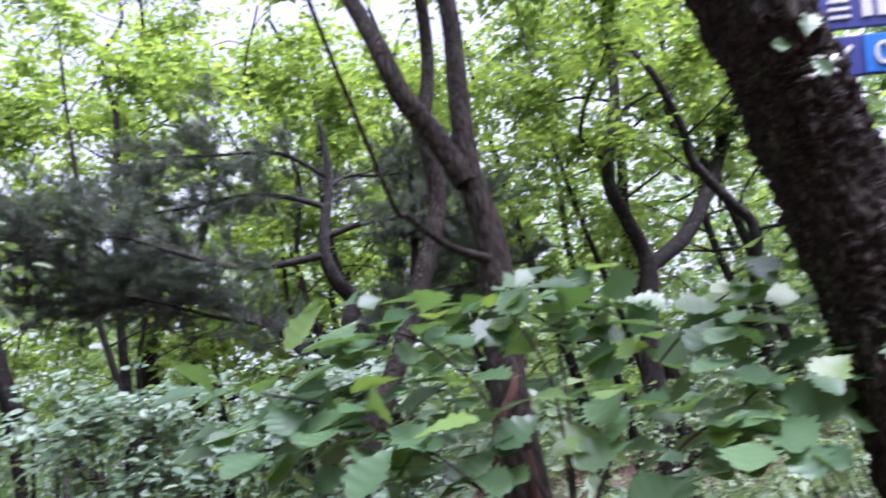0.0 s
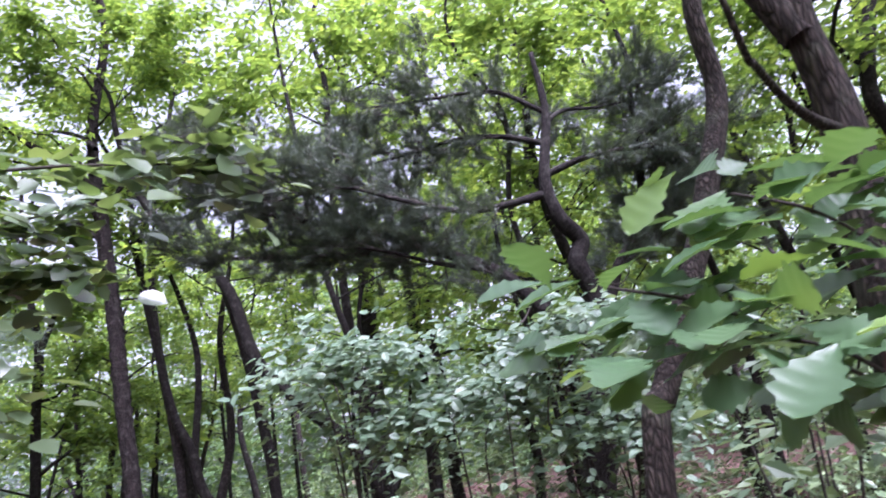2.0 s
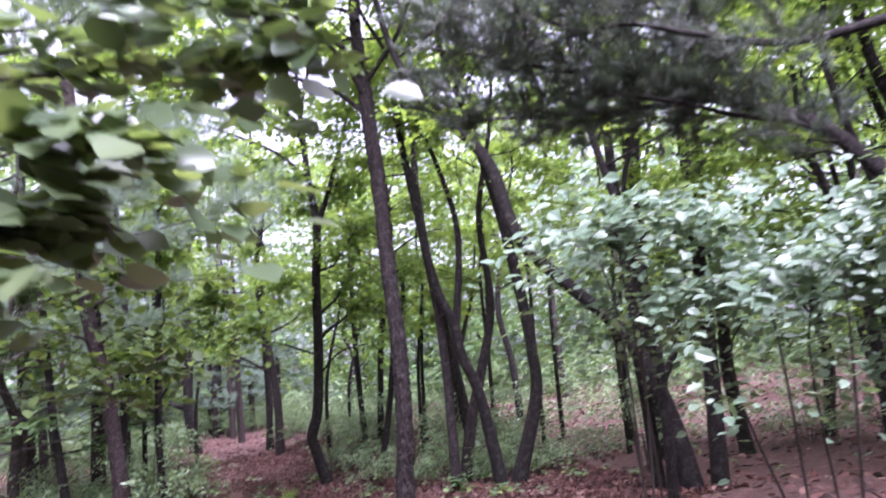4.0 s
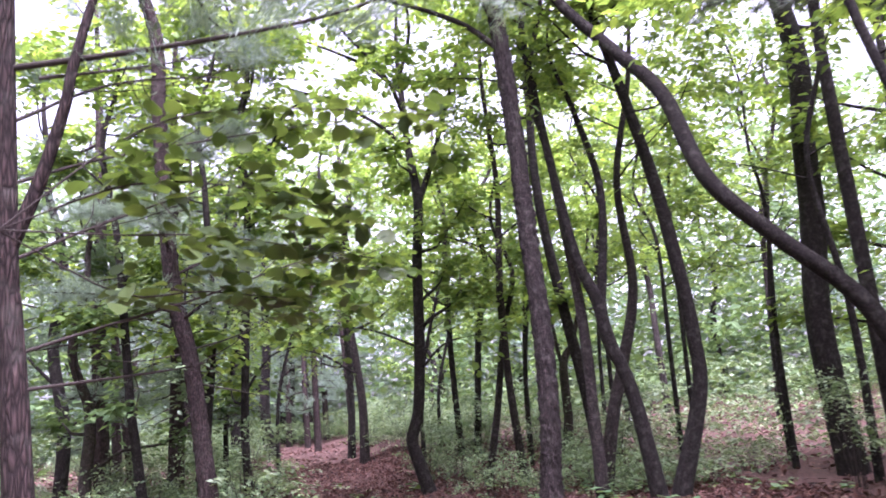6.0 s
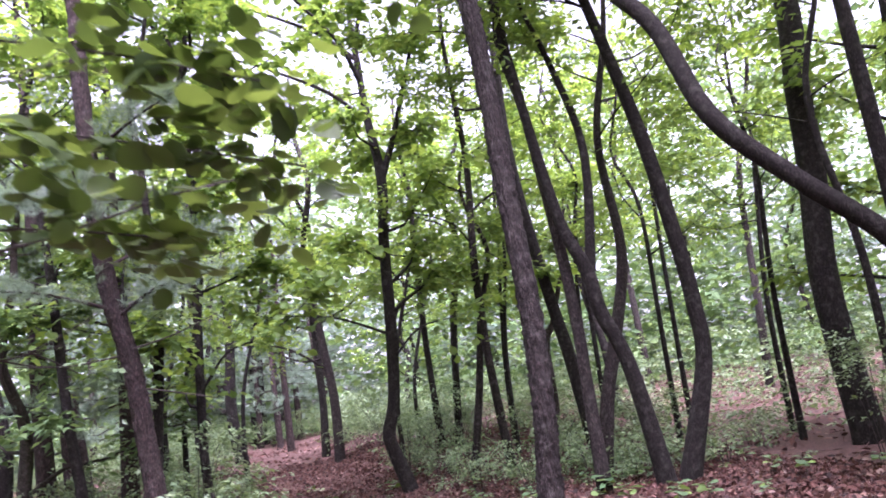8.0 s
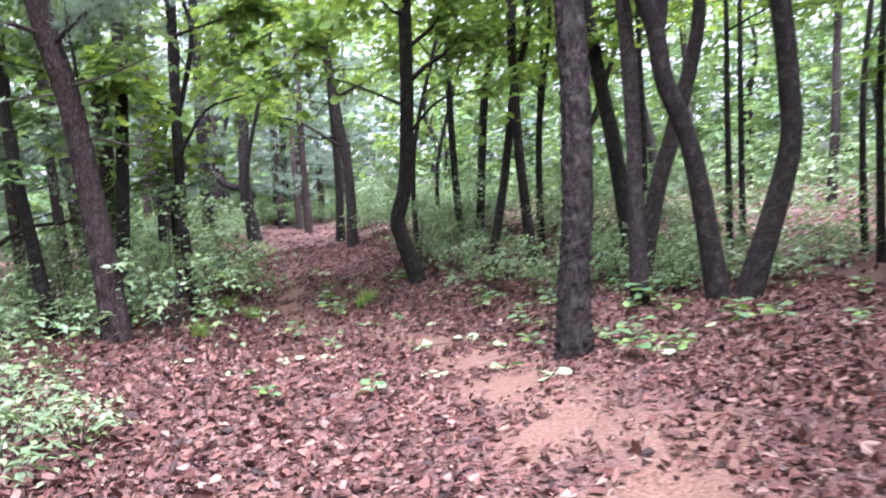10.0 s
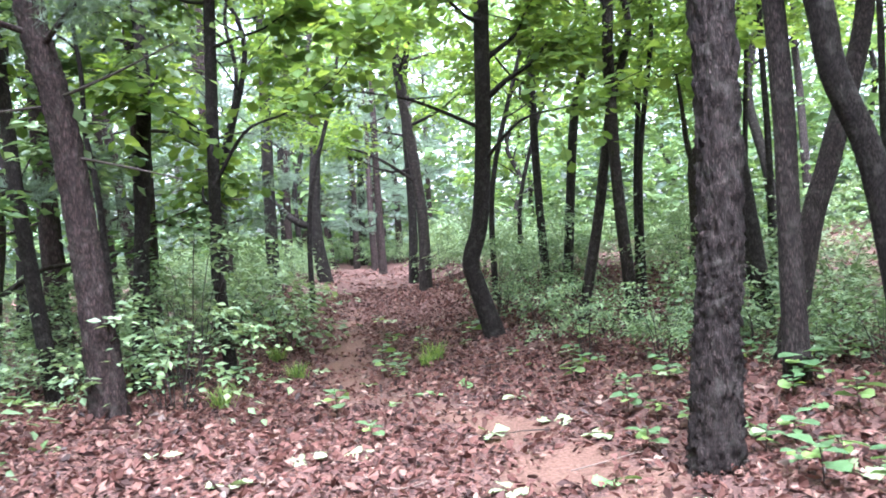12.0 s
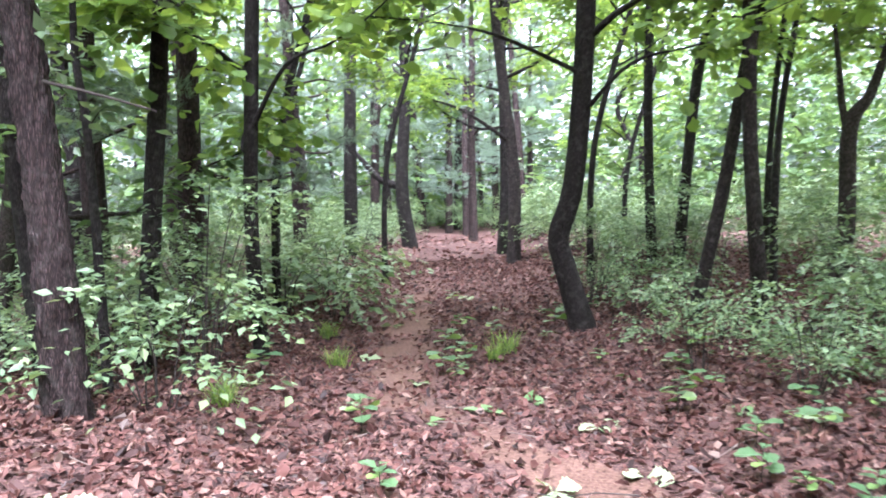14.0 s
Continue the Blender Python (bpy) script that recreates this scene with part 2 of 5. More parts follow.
SIMPLE = (np.array([(0, 0, 0), (0.42, 0.27, 0.05), (1, 0, -0.08), (0.42, -0.27, 0.05)]), [(0, 1, 2), (0, 2, 3)])
OVATE = (np.array([(0, 0, 0), (0.22, 0.25, 0.03), (0.62, 0.25, 0.03), (1, 0, -0.1), (0.62, -0.25, 0.03), (0.22, -0.25, 0.03)]), [(0, 1, 2, 3), (0, 3, 4, 5)])
ROUND = (np.array([(0, 0, 0), (0.05, 0.24, 0.02), (0.35, 0.44, 0.05), (0.72, 0.36, 0.0), (1, 0, -0.12), (0.72, -0.36, 0.0), (0.35, -0.44, 0.05), (0.05, -0.24, 0.02)]), [(0, 1, 2, 3, 4), (0, 4, 5, 6, 7)])
def lobed_leaf(steps=20, lobes=5.5):
    """Obovate oak leaf: two rows of quads beside the midrib, wavy rounded margin, gently cupped."""
    v, f = [], []
    for i in range(steps + 1):
        x = i / steps
        wide = 0.36 * max(0.0, math.sin(math.pi * x ** 1.45) ** 0.62) * (0.35 + 0.65 * min(1.0, x * 1.7))
        wave = math.sin(2 * math.pi * lobes * x)
        edge = wide * (1 + 0.15 * wave)
        z = -0.16 * x * x
        v += [(x, 0, z - 0.03), (x, edge, z + 0.16 * edge + 0.006 * wave), (x, -edge, z + 0.16 * edge - 0.005 * wave)]
        if i:
            k = 3 * i
            f += [(k - 3, k, k + 1, k - 2), (k - 3, k - 1, k + 2, k)]
    return np.array(v), f


LOBED = lobed_leaf(40)
LOBED_SMALL = lobed_leaf(7, 2.5)
CURLED = (np.array([(0, 0, 0.0), (0.3, 0.22, 0.14), (0.7, 0.2, 0.16), (1, 0, 0.1), (0.7, -0.2, 0.10), (0.3, -0.22, 0.05)]), [(0, 1, 2, 3), (0, 3, 4, 5)])


def leaf_mesh_data(pos, along, normal, size, shape, width=1.0):
    """All leaves of one plant as one vertex array: base point, direction, upward side and length of each."""
    tv, tf = shape
    d = unit(along)
    s = unit(np.cross(normal, d))
    n = np.cross(d, s)
    size = np.broadcast_to(size, (len(pos),))
    v = pos[:, None] + size[:, None, None] * (tv[None, :, 0:1] * d[:, None] + width * tv[None, :, 1:2] * s[:, None] + tv[None, :, 2:3] * n[:, None])
    k = len(tv)
    f = []
    if len({len(q) for q in tf}) == 1:
        f = (np.array(tf)[None] + (np.arange(len(pos)) * k)[:, None, None]).reshape(-1, len(tf[0])).tolist()
    else:
        for i in range(len(pos)):
            f += [tuple(a + i * k for a in q) for q in tf]
    return v.reshape(-1, 3), f


def sprays(g, base, out, length, per, size, droop=0.15, flat=0.75, spread=1.0, tilt=(0.0, 0.0, 0.0)):
    """Leaves set alternately along short twigs: positions, directions, upward sides and sizes."""
    s = len(base)
    t = (np.arange(per)[None, :, None] + g.uniform(0, 0.9, (s, per, 1))) / per
    out = unit(out)
    ln = np.broadcast_to(np.asarray(length, float).reshape(-1, 1, 1), (s, 1, 1)) * g.uniform(0.6, 1.3, (s, 1, 1))
    pos = base[:, None] + out[:, None] * t * ln
    pos[..., 2:3] -= droop * ln * t * t
    up = np.array([0, 0, 1.0]) + g.normal(0, 0.28, (s, 1, 3))
    side = unit(np.cross(up, out[:, None]))
    sign = np.where(np.arange(per) % 2 == 0, 1.0, -1.0)[None, :, None]
    along = out[:, None] * 0.55 + sign * side * 0.8 * spread + g.normal(0, 0.30, (s, per, 3))
    along[..., 2] = along[..., 2] * (1 - flat * 0.6) - 0.18
    nor = np.array([0, 0, 1.0]) + np.array(tilt) + g.normal(0, 0.38, (s, per, 3))
    along = along - nor * np.sum(along * nor, -1, keepdims=True) / np.sum(nor * nor, -1, keepdims=True) * (0.8 if any(tilt) else 0.0)
    pos = pos + g.normal(0, 0.02, pos.shape)
    sz = size * g.uniform(0.55, 1.25, (s, per))
    return pos.reshape(-1, 3), along.reshape(-1, 3), nor.reshape(-1, 3), sz.reshape(-1)


def limb_path(g, start, heading, rise, length, r, nodes=5):
    """A crooked limb that leaves its trunk at an angle and turns upward."""
    pts, p, a = [], np.array(start, float), heading
    for i in range(nodes):
        pts.append((*p, r * (1 - 0.8 * i / (nodes - 1))))
        a += g.normal(0, 0.35)
        e = rise + g.normal(0, 0.25)
        p = p + length / (nodes - 1) * np.array([math.cos(a) * math.cos(e), math.sin(a) * math.cos(e), math.sin(e)])
    return pts


def foliage_on(g, paths, count, length, per, size, shape, start=0.3, **kw):
    """Leafy twigs on the outer part of the given limbs."""
    fine = [smooth_path(p, 6) for p in paths]
    base, out = [], []
    for f in fine:
        for _ in range(count):
            u = start + (1 - start) * math.sqrt(g.uniform(0, 1))
            i = min(int(u * (len(f) - 1)), len(f) - 2)
            way = unit(f[i + 1, :3] - f[i, :3]) * 0.6 + g.normal(0, 0.55, 3)
            way[2] *= 0.6
            base.append(f[i, :3])
            out.append(way)
    return leaf_mesh_data(*sprays(g, np.array(base), np.array(out), length, per, size, **kw), shape)


def broadleaf(name, axis, height, limbs, label, bark, leaf, seed, low=0.35, reach=2.6, twigs=60, per=9, size=0.15, forks=(), group="", roots=True, crown_label="", fuller=1.35, category="tree", sides=14, top_r=0.35, bare=0.3, plates=0.0, shape=SIMPLE):
    """A tree: crooked trunk along axis, carried on up to height, forks as given, limbs and leafy crown above."""
    g = np.random.default_rng(seed)
    axis = [tuple(a) for a in axis]
    x, y, z, r = axis[-1]
    lean = unit(np.array(axis[-1][:3]) - np.array(axis[max(0, len(axis) - 3)][:3]))
    lean = unit(lean * np.array([0.6, 0.6, 1]) + np.array([0, 0, 0.4]))
    up, full = max(0.0, height - z), list(axis)
    for i in range(1, 4):
        if up > 0.6:
            q = np.array((x, y, z)) + lean * up * i / 3 + np.array([*g.normal(0, 0.05 * up, 2), 0])
            full.append((*q, r * (1 - (1 - top_r) * i / 3)))
    bx, by, bz, br = full[0]
    gz = ground_z(bx, by)
    if bz > gz + 0.25:
        d = unit(np.array(full[0][:3]) - np.array(full[1][:3]))
        d = d * np.array([0.5, 0.5, 1])
        full.insert(0, (bx + d[0] * (bz - gz), by + d[1] * (bz - gz), gz, br * 1.08))
        bx, by = full[0][:2]
    if roots:
        full[0] = (bx, by, gz + 0.0, full[0][3] * 1.1)
        full.insert(0, (bx, by, gz - 0.2, full[0][3] * 1.45))
    root = thing(name, label, category, group)
    tube("trunk", full, bark, root, 64 if plates else sides, 30 if plates else 6, 0.10, seed=seed, plates=plates)
    paths = []
    for fk in forks:
        fk = [tuple(q) for q in fk]
        e = np.array(fk[-1][:3])
        d = unit(e - np.array(fk[-2][:3]) + np.array([0, 0, 0.1]))
        fk = fk + [(*(e + d * 0.9 + g.normal(0, 0.12, 3)), fk[-1][3] * 0.6), (*(e + d * 1.7 + g.normal(0, 0.3, 3)), fk[-1][3] * 0.25)]
        tube("limb", fk, bark, root, 9, 5, 0.08, seed=seed + 3)
        paths.append(fk)
    fine = smooth_path(full, 6)
    z0, z1 = gz + low * (height - gz), height
    limbs = int(limbs * fuller)
    turn = g.uniform(0, 6.28)
    for i in range(limbs):
        zz = z0 + (z1 - z0) * (i + g.uniform(0, 0.8)) / limbs
        j = int(np.argmin(np.abs(fine[:, 2] - zz)))
        turn += 2.4 + g.normal(0, 0.4)
        ln = reach * (1.05 - 0.55 * (zz - z0) / max(0.1, z1 - z0)) * g.uniform(0.7, 1.2)
        pth = limb_path(g, fine[j, :3], turn, g.uniform(0.1, 0.7), ln, max(0.012, fine[j, 3] * g.uniform(0.28, 0.45)))
        tube("limb", pth, bark, root, 4, 2, 0.05, seed=seed + i)
        paths.append(pth)
    if twigs:
        v, f = foliage_on(g, paths, twigs, 0.8, per, size, shape, bare)
        link_mesh("crown", v, f, leaf, root, crown_label, smooth=False)
    return root


def needle_tufts(g, base, out, per, length, width):
    """Tufts of stiff needles: one narrow blade each."""
    s = len(base)
    way = unit(unit(out)[:, None] + g.normal(0, 0.55, (s, per, 3)))
    root = base[:, None] + g.normal(0, 0.012, (s, per, 3))
    side = unit(np.cross(way, g.normal(0, 1, (s, per, 3)))) * width
    tip = root + way * (length * g.uniform(0.7, 1.15, (s, per, 1)))
    v = np.stack([root - side, root + side, tip], axis=2).reshape(-1, 3)
    f = np.arange(len(v)).reshape(-1, 3)
    return v, f


def pine_foliage(g, paths, tufts, reach, per, length, width, start=0.25):
    base, out, twigs = [], [], []
    for p in paths:
        f = smooth_path(p, 6)
        for _ in range(max(3, tufts // 9)):
            u = start + (1 - start) * g.uniform(0, 1)
            i = min(int(u * (len(f) - 1)), len(f) - 2)
            way = unit(f[i + 1, :3] - f[i, :3]) * 0.5 + g.normal(0, 0.6, 3)
            way[2] = way[2] * 0.35 + 0.06
            way = unit(way)
            ln = reach * g.uniform(0.4, 1.1)
            tip = f[i, :3] + way * ln
            twigs.append((f[i, :3], tip))
            for q in np.linspace(0.3, 1.0, 9):
                base.append(f[i, :3] + way * ln * q + g.normal(0, 0.05, 3))
                out.append(way + np.array([0, 0, 0.35]))
    v, f = needle_tufts(g, np.array(base), np.array(out), per, length, width)
    return v, f, twigs


def twig_mesh(twigs, r, material, parent, name="twig_mass"):
    """All fine twigs of one plant, three-sided, as one part."""
    vs, fs, k = [], [], 0
    for a, b in twigs:
        d = unit(b - a)
        s = unit(np.cross(d, (0.3, 0.2, 0.9)))
        u = np.cross(d, s)
        for q, w in ((a, r), (b, r * 0.35)):
            vs += [q + w * s, q + w * (-0.5 * s + 0.87 * u), q + w * (-0.5 * s - 0.87 * u)]
        fs += [(k, k + 1, k + 4, k + 3), (k + 1, k + 2, k + 5, k + 4), (k + 2, k, k + 3, k + 5)]
        k += 6
    ob = link_mesh(name, np.array(vs), fs, material, parent)
    return tagged(ob, kind="stuff")


# ---- the lie of the land ----
RISE_Y = (-200, -12, -4, 0, 3, 6, 10, 12, 16, 19, 23, 28, 40, 60, 200)
RISE_Z = (3.0, 0.55, 0.36, 0.06, -0.03, -0.11, -0.12, -0.17, -0.2, 0.05, 0.38, 0.58, 1.0, 1.3, 3.0)
TRAIL_Y = (-12, -4, 0, 4, 7, 10, 13, 16.5, 20, 26, 40, 60)
TRAIL_X = (2.0, 1.2, 0.3, 0.6, 0.9, 1.15, -0.45, -1.85, -2.4, -3.2, -5.4, -9.0)


def trail_x(y):
    return np.interp(y, TRAIL_Y, TRAIL_X)


def ground_z(x, y):
    x, y = np.asarray(x, float), np.asarray(y, float)
    z = sum(np.interp(y + o, RISE_Y, RISE_Z) for o in (-1.2, -0.4, 0.4, 1.2)) / 4
    off = np.abs(x - trail_x(y))
    bank = np.clip((off - 0.6) / 2.4, 0, 1)
    z = z + 0.22 * bank * bank * (3 - 2 * bank)
    z = z + 0.32 * np.exp(-((x - 5) ** 2 + (y - 4) ** 2) / 9)
    z = z + 0.05 * np.sin(1.7 * x + 0.6 * y) * np.sin(1.1 * y - 0.8 * x) + 0.02 * np.sin(5.1 * x) * np.sin(4.3 * y + 1)
    return z


SOIL_Y = (0, 5, 7.3, 9, 10.3, 11.5, 12.4, 13.4, 15.5, 19.5, 24, 30)
SOIL_X = (0.3, 1.2, 1.7, 1.4, 1.15, 0.66, -0.1, -0.95, -1.6, -2.5, -3.0, -3.8)


def bare_soil(x, y):
    """How bare the trail is of leaves: 1 on the trodden line."""
    w = np.interp(y, (7, 9, 10.5, 12, 14, 20), (1.0, 0.9, 0.7, 0.5, 0.42, 0.5))
    c = np.interp(y, SOIL_Y, SOIL_X)
    line = np.exp(-((x - c) / w) ** 2)
    patch = 0.62 + 0.5 * np.sin(1.9 * x + 2.7 * y) * np.sin(2.3 * y - 1.4 * x + 0.7) + 0.25 * np.sin(6.1 * x - 4.0 * y)
    patch = np.where(y > 12.3, np.maximum(patch, 0.6), np.where(y < 9.6, np.maximum(patch, 0.66), patch))
    return np.clip(line * patch, 0, 1) * np.clip((y - 4.5) / 2.0, 0.35, 1) * np.clip((24 - y) / 6, 0.25, 1)


def build_ground():
    def grid(xs, ys):
        gx, gy = np.meshgrid(xs, ys)
        return gx, gy

    xs = np.concatenate([np.linspace(-160, -14, 22), np.linspace(-12.8, -6, 20), np.arange(-5.8, 6.4, 0.15), np.linspace(6.8, 14, 20), np.linspace(16, 160, 22)])
    ys = np.concatenate([np.linspace(-160, -9, 22), np.linspace(-8.5, 4, 40), np.arange(4.1, 22, 0.15), np.linspace(22.3, 45, 60), np.linspace(48, 170, 24)])
    gx, gy = grid(xs, ys)
    gz = ground_z(gx, gy)
    gz = gz - 0.03 * bare_soil(gx, gy) + 0.012 * np.sin(11 * gx + 3 * gy) * np.sin(9 * gy - 4 * gx)
    ny, nx = gx.shape
    v = np.stack([gx, gy, gz], -1).reshape(-1, 3)
    i = np.arange(ny * nx).reshape(ny, nx)
    f = np.stack([i[:-1, :-1], i[:-1, 1:], i[1:, 1:], i[1:, :-1]], -1).reshape(-1, 4)
    ob = link_mesh("ground", v, f, FLOOR)
    at = ob.data.attributes.new("bare", "FLOAT", "POINT")
    at.data.foreach_set("value", bare_soil(gx, gy).reshape(-1))
    return tagged(ob, "sandy forest floor with a trodden trail and leaf mould", "ground", kind="structure")


build_ground()


# ---- trees along the trail ----
def span(a, b, r=0.05):
    """A high limb that reaches from a out to b, rising in a shallow bow."""
    a, b = np.array(a, float), np.array(b, float)
    return [(*(a + (b - a) * u + np.array([0.12 * math.sin(7 * u), 0.1 * math.sin(5 * u), 0.35 * math.sin(math.pi * u)])), r * (1 - 0.75 * u)) for u in (0, 0.3, 0.65, 1)]



OAK_LABEL = "young oak with a straight dark furrowed trunk"
broadleaf("oak_tree", [(1.84, 10.1, -0.05, 0.146), (1.90, 10.1, 0.65, 0.127), (1.97, 10.1, 1.3, 0.122), (2.02, 10.12, 2.5, 0.120), (1.99, 10.14, 4.0, 0.116), (1.98, 10.14, 5.35, 0.112), (1.93, 10.15, 6.9, 0.112)],
          13, 9, "straight oak with dark plated bark beside the trail", BARK_OAK, LEAF_CANOPY, 11, low=0.6, reach=3.2, twigs=70, plates=0.24,
          forks=[span((1.95, 10.15, 6.6), (-0.4, 10.2, 7.6)), span((1.93, 10.15, 6.9), (0.2, 8.4, 8.3)), span((1.93, 10.15, 7.6), (-1.4, 9.4, 9.2)), span((1.93, 10.15, 7.2), (3.6, 9.0, 8.6)), span((1.93, 10.15, 8.4), (0.9, 12.4, 9.6))])
broadleaf("oak_tree", [(0.42, 16.2, 0.15, 0.145), (0.22, 16.2, 0.79, 0.128), (0.16, 16.2, 1.15, 0.121), (0.34, 16.2, 1.75, 0.116), (0.48, 16.2, 3.1, 0.113), (0.58, 16.2, 4.8, 0.107), (0.72, 16.2, 6.2, 0.101), (0.61, 16.2, 7.5, 0.079), (0.56, 16.2, 9.2, 0.062)],
          11.5, 9, "slender dark oak with a crooked foot", BARK_DARK, LEAF_CANOPY, 12, low=0.25, reach=2.0, twigs=32, size=0.19, shape=LOBED_SMALL,
          forks=[[(0.42, 16.2, 2.5, 0.03), (1.0, 15.8, 3.0, 0.02), (1.7, 15.5, 3.1, 0.01)], [(0.46, 16.2, 3.0, 0.03), (-0.4, 15.6, 3.35, 0.02), (-1.0, 15.2, 3.45, 0.01)], [(0.74, 16.2, 6.2, 0.079), (1.11, 16.2, 7.1, 0.062), (1.68, 16.2, 8.8, 0.044)], span((0.62, 16.2, 7.4), (-2.2, 15.4, 8.8)), span((0.6, 16.2, 8.2), (-1.0, 14.2, 10.0)), span((0.58, 16.2, 8.8), (-2.4, 16.8, 10.8)), span((0.56, 16.2, 9.2), (1.2, 14.6, 11.2))], sides=18)
broadleaf("oak_tree", [(-1.31, 23.3, 0.35, 0.15), (-1.27, 23.3, 2.24, 0.13), (-1.43, 23.3, 3.95, 0.12), (-1.62, 23.3, 6.4, 0.1)], 12, 9, "oak leaning over the trail bend", BARK_OAK, LEAF_CANOPY, 13, low=0.22, forks=[[(-1.35, 23.3, 3.0, 0.05), (-2.2, 22.6, 3.6, 0.03), (-3.0, 22.2, 3.9, 0.02)]])
broadleaf("oak_tree", [(-1.85, 25.3, 0.4, 0.13), (-1.75, 25.3, 2.4, 0.11), (-1.75, 25.3, 5.4, 0.09)], 12, 8, OAK_LABEL, BARK_DARK, LEAF_CANOPY, 14, low=0.25)
edge_pine = broadleaf("pine_tree", [(-2.78, 11.6, 0.1, 0.145), (-2.86, 11.6, 1.3, 0.123), (-3.02, 11.6, 2.7, 0.116), (-3.2, 11.6, 3.5, 0.113), (-3.32, 11.6, 4.6, 0.114), (-3.42, 11.6, 6.6, 0.106), (-3.47, 11.6, 8.1, 0.097)],
          13, 6, "leaning reddish-brown pine trunk at the edge of the trail", BARK_PINE, LEAF_CANOPY, 15, low=0.75, twigs=0, plates=0.16)
broadleaf("oak_tree", [(-3.42, 13.4, 0.2, 0.086), (-3.28, 13.4, 1.6, 0.081), (-3.17, 13.4, 2.8, 0.076), (-3.12, 13.4, 3.7, 0.068), (-3.2, 13.4, 6, 0.053)], 10, 8, OAK_LABEL, BARK_DARK, LEAF_CANOPY, 16, low=0.3, reach=1.8)
broadleaf("oak_tree", [(-2.82, 14.5, 0.2, 0.080), (-2.88, 14.5, 1.28, 0.074), (-2.84, 14.5, 2.6, 0.074), (-2.76, 14.5, 4.3, 0.070), (-2.68, 14.5, 6.0, 0.064), (-2.75, 14.5, 7.7, 0.056)],
          11, 10, "slim oak with leafy low boughs beside shrubs", BARK_DARK, LEAF_CANOPY, 17, low=0.2, reach=2.0, twigs=34, size=0.19, shape=LOBED_SMALL,
          forks=[[(-2.86, 14.5, 2.3, 0.03), (-2.3, 14.2, 2.9, 0.02), (-1.7, 14.0, 3.05, 0.012)], [(-2.82, 14.5, 2.9, 0.03), (-3.4, 13.8, 3.3, 0.02), (-4.0, 13.4, 3.4, 0.012)], span((-2.7, 14.5, 6.4), (-1.0, 13.4, 7.6), 0.04), span((-2.72, 14.5, 7.0), (-4.6, 13.6, 8.2), 0.04), span((-2.75, 14.5, 7.7), (-1.8, 12.6, 9.2), 0.04), span((-2.75, 14.5, 8.4), (-4.0, 15.0, 9.8), 0.04)])
broadleaf("crooked_tree", [(-4.78, 27.7, 0.4, 0.21), (-4.98, 27.7, 2.35, 0.19), (-4.82, 27.7, 4.7, 0.16), (-4.83, 27.7, 5.9, 0.13)], 9, 6, "dark crooked tree with a bent side limb", BARK_DARK, NEEDLE_BLUE, 18, low=0.5,
          forks=[[(-4.98, 27.7, 2.35, 0.12), (-5.5, 27.7, 2.5, 0.10), (-5.98, 27.7, 2.94, 0.08)]], twigs=8)
broadleaf("oak_tree", [(3.76, 15, 0.2, 0.125), (3.58, 15, 1.96, 0.12), (3.42, 15, 3.07, 0.11), (3.2, 15, 5.0, 0.1), (3.14, 15, 6.45, 0.09), (3.21, 15, 8.0, 0.07)], 11, 9, "leaning slim oak on the leaf-covered slope", BARK_DARK, LEAF_CANOPY, 19, low=0.58, twigs=34)
broadleaf("oak_tree", [(2.88, 11.6, 0.1, 0.105), (2.91, 11.6, 1.41, 0.09), (2.93, 11.6, 2.23, 0.088), (2.90, 11.6, 3.4, 0.085), (2.75, 11.6, 5.4, 0.07)], 10, 7, OAK_LABEL, BARK_OAK, LEAF_CANOPY, 20, low=0.58, reach=1.8, twigs=34)
broadleaf("forked_oak", [(3.63, 11.3, 0.1, 0.123), (3.44, 11.3, 1.64, 0.103), (3.2, 11.3, 2.4, 0.100), (3.12, 11.3, 3.0, 0.098), (2.89, 11.3, 3.7, 0.077), (2.69, 11.3, 5.2, 0.068), (2.52, 11.3, 7.0, 0.061)],
          11, 8, "dark oak forking above head height, bending aside", BARK_DARK, LEAF_CANOPY, 21, low=0.58, twigs=34, forks=[[(3.17, 11.3, 2.95, 0.076), (3.37, 11.3, 4.14, 0.065), (3.39, 11.3, 5.0, 0.059), (3.14, 11.3, 6.15, 0.045)]], sides=18)
broadleaf("curved_oak", [(3.93, 11.3, 0.1, 0.135), (4.45, 11.3, 1.5, 0.109), (4.5, 11.3, 2.3, 0.105), (4.46, 11.3, 3.1, 0.102), (4.32, 11.3, 4.5, 0.098), (4.16, 11.3, 5.5, 0.087), (3.9, 11.3, 6.8, 0.075)],
          11, 8, "dark oak with an S-shaped trunk sharing a root with its neighbour", BARK_DARK, LEAF_CANOPY, 22, low=0.58, twigs=34, sides=18)
broadleaf("oak_tree", [(2.44, 16.6, 0.2, 0.098), (2.34, 16.6, 2.07, 0.085), (2.34, 16.6, 3.25, 0.084), (2.37, 16.6, 4.3, 0.083)], 11, 9, OAK_LABEL, BARK_OAK, LEAF_CANOPY, 23, low=0.4, twigs=34)
broadleaf("oak_tree", [(1.7, 16.8, 0.2, 0.085), (2.03, 16.8, 1.5, 0.08), (2.2, 16.8, 2.4, 0.073), (2.37, 16.8, 3.3, 0.066)], 7, 5, "thin leaning oak sapling trunk", BARK_OAK, LEAF_CANOPY, 24, low=0.4, reach=1.4)
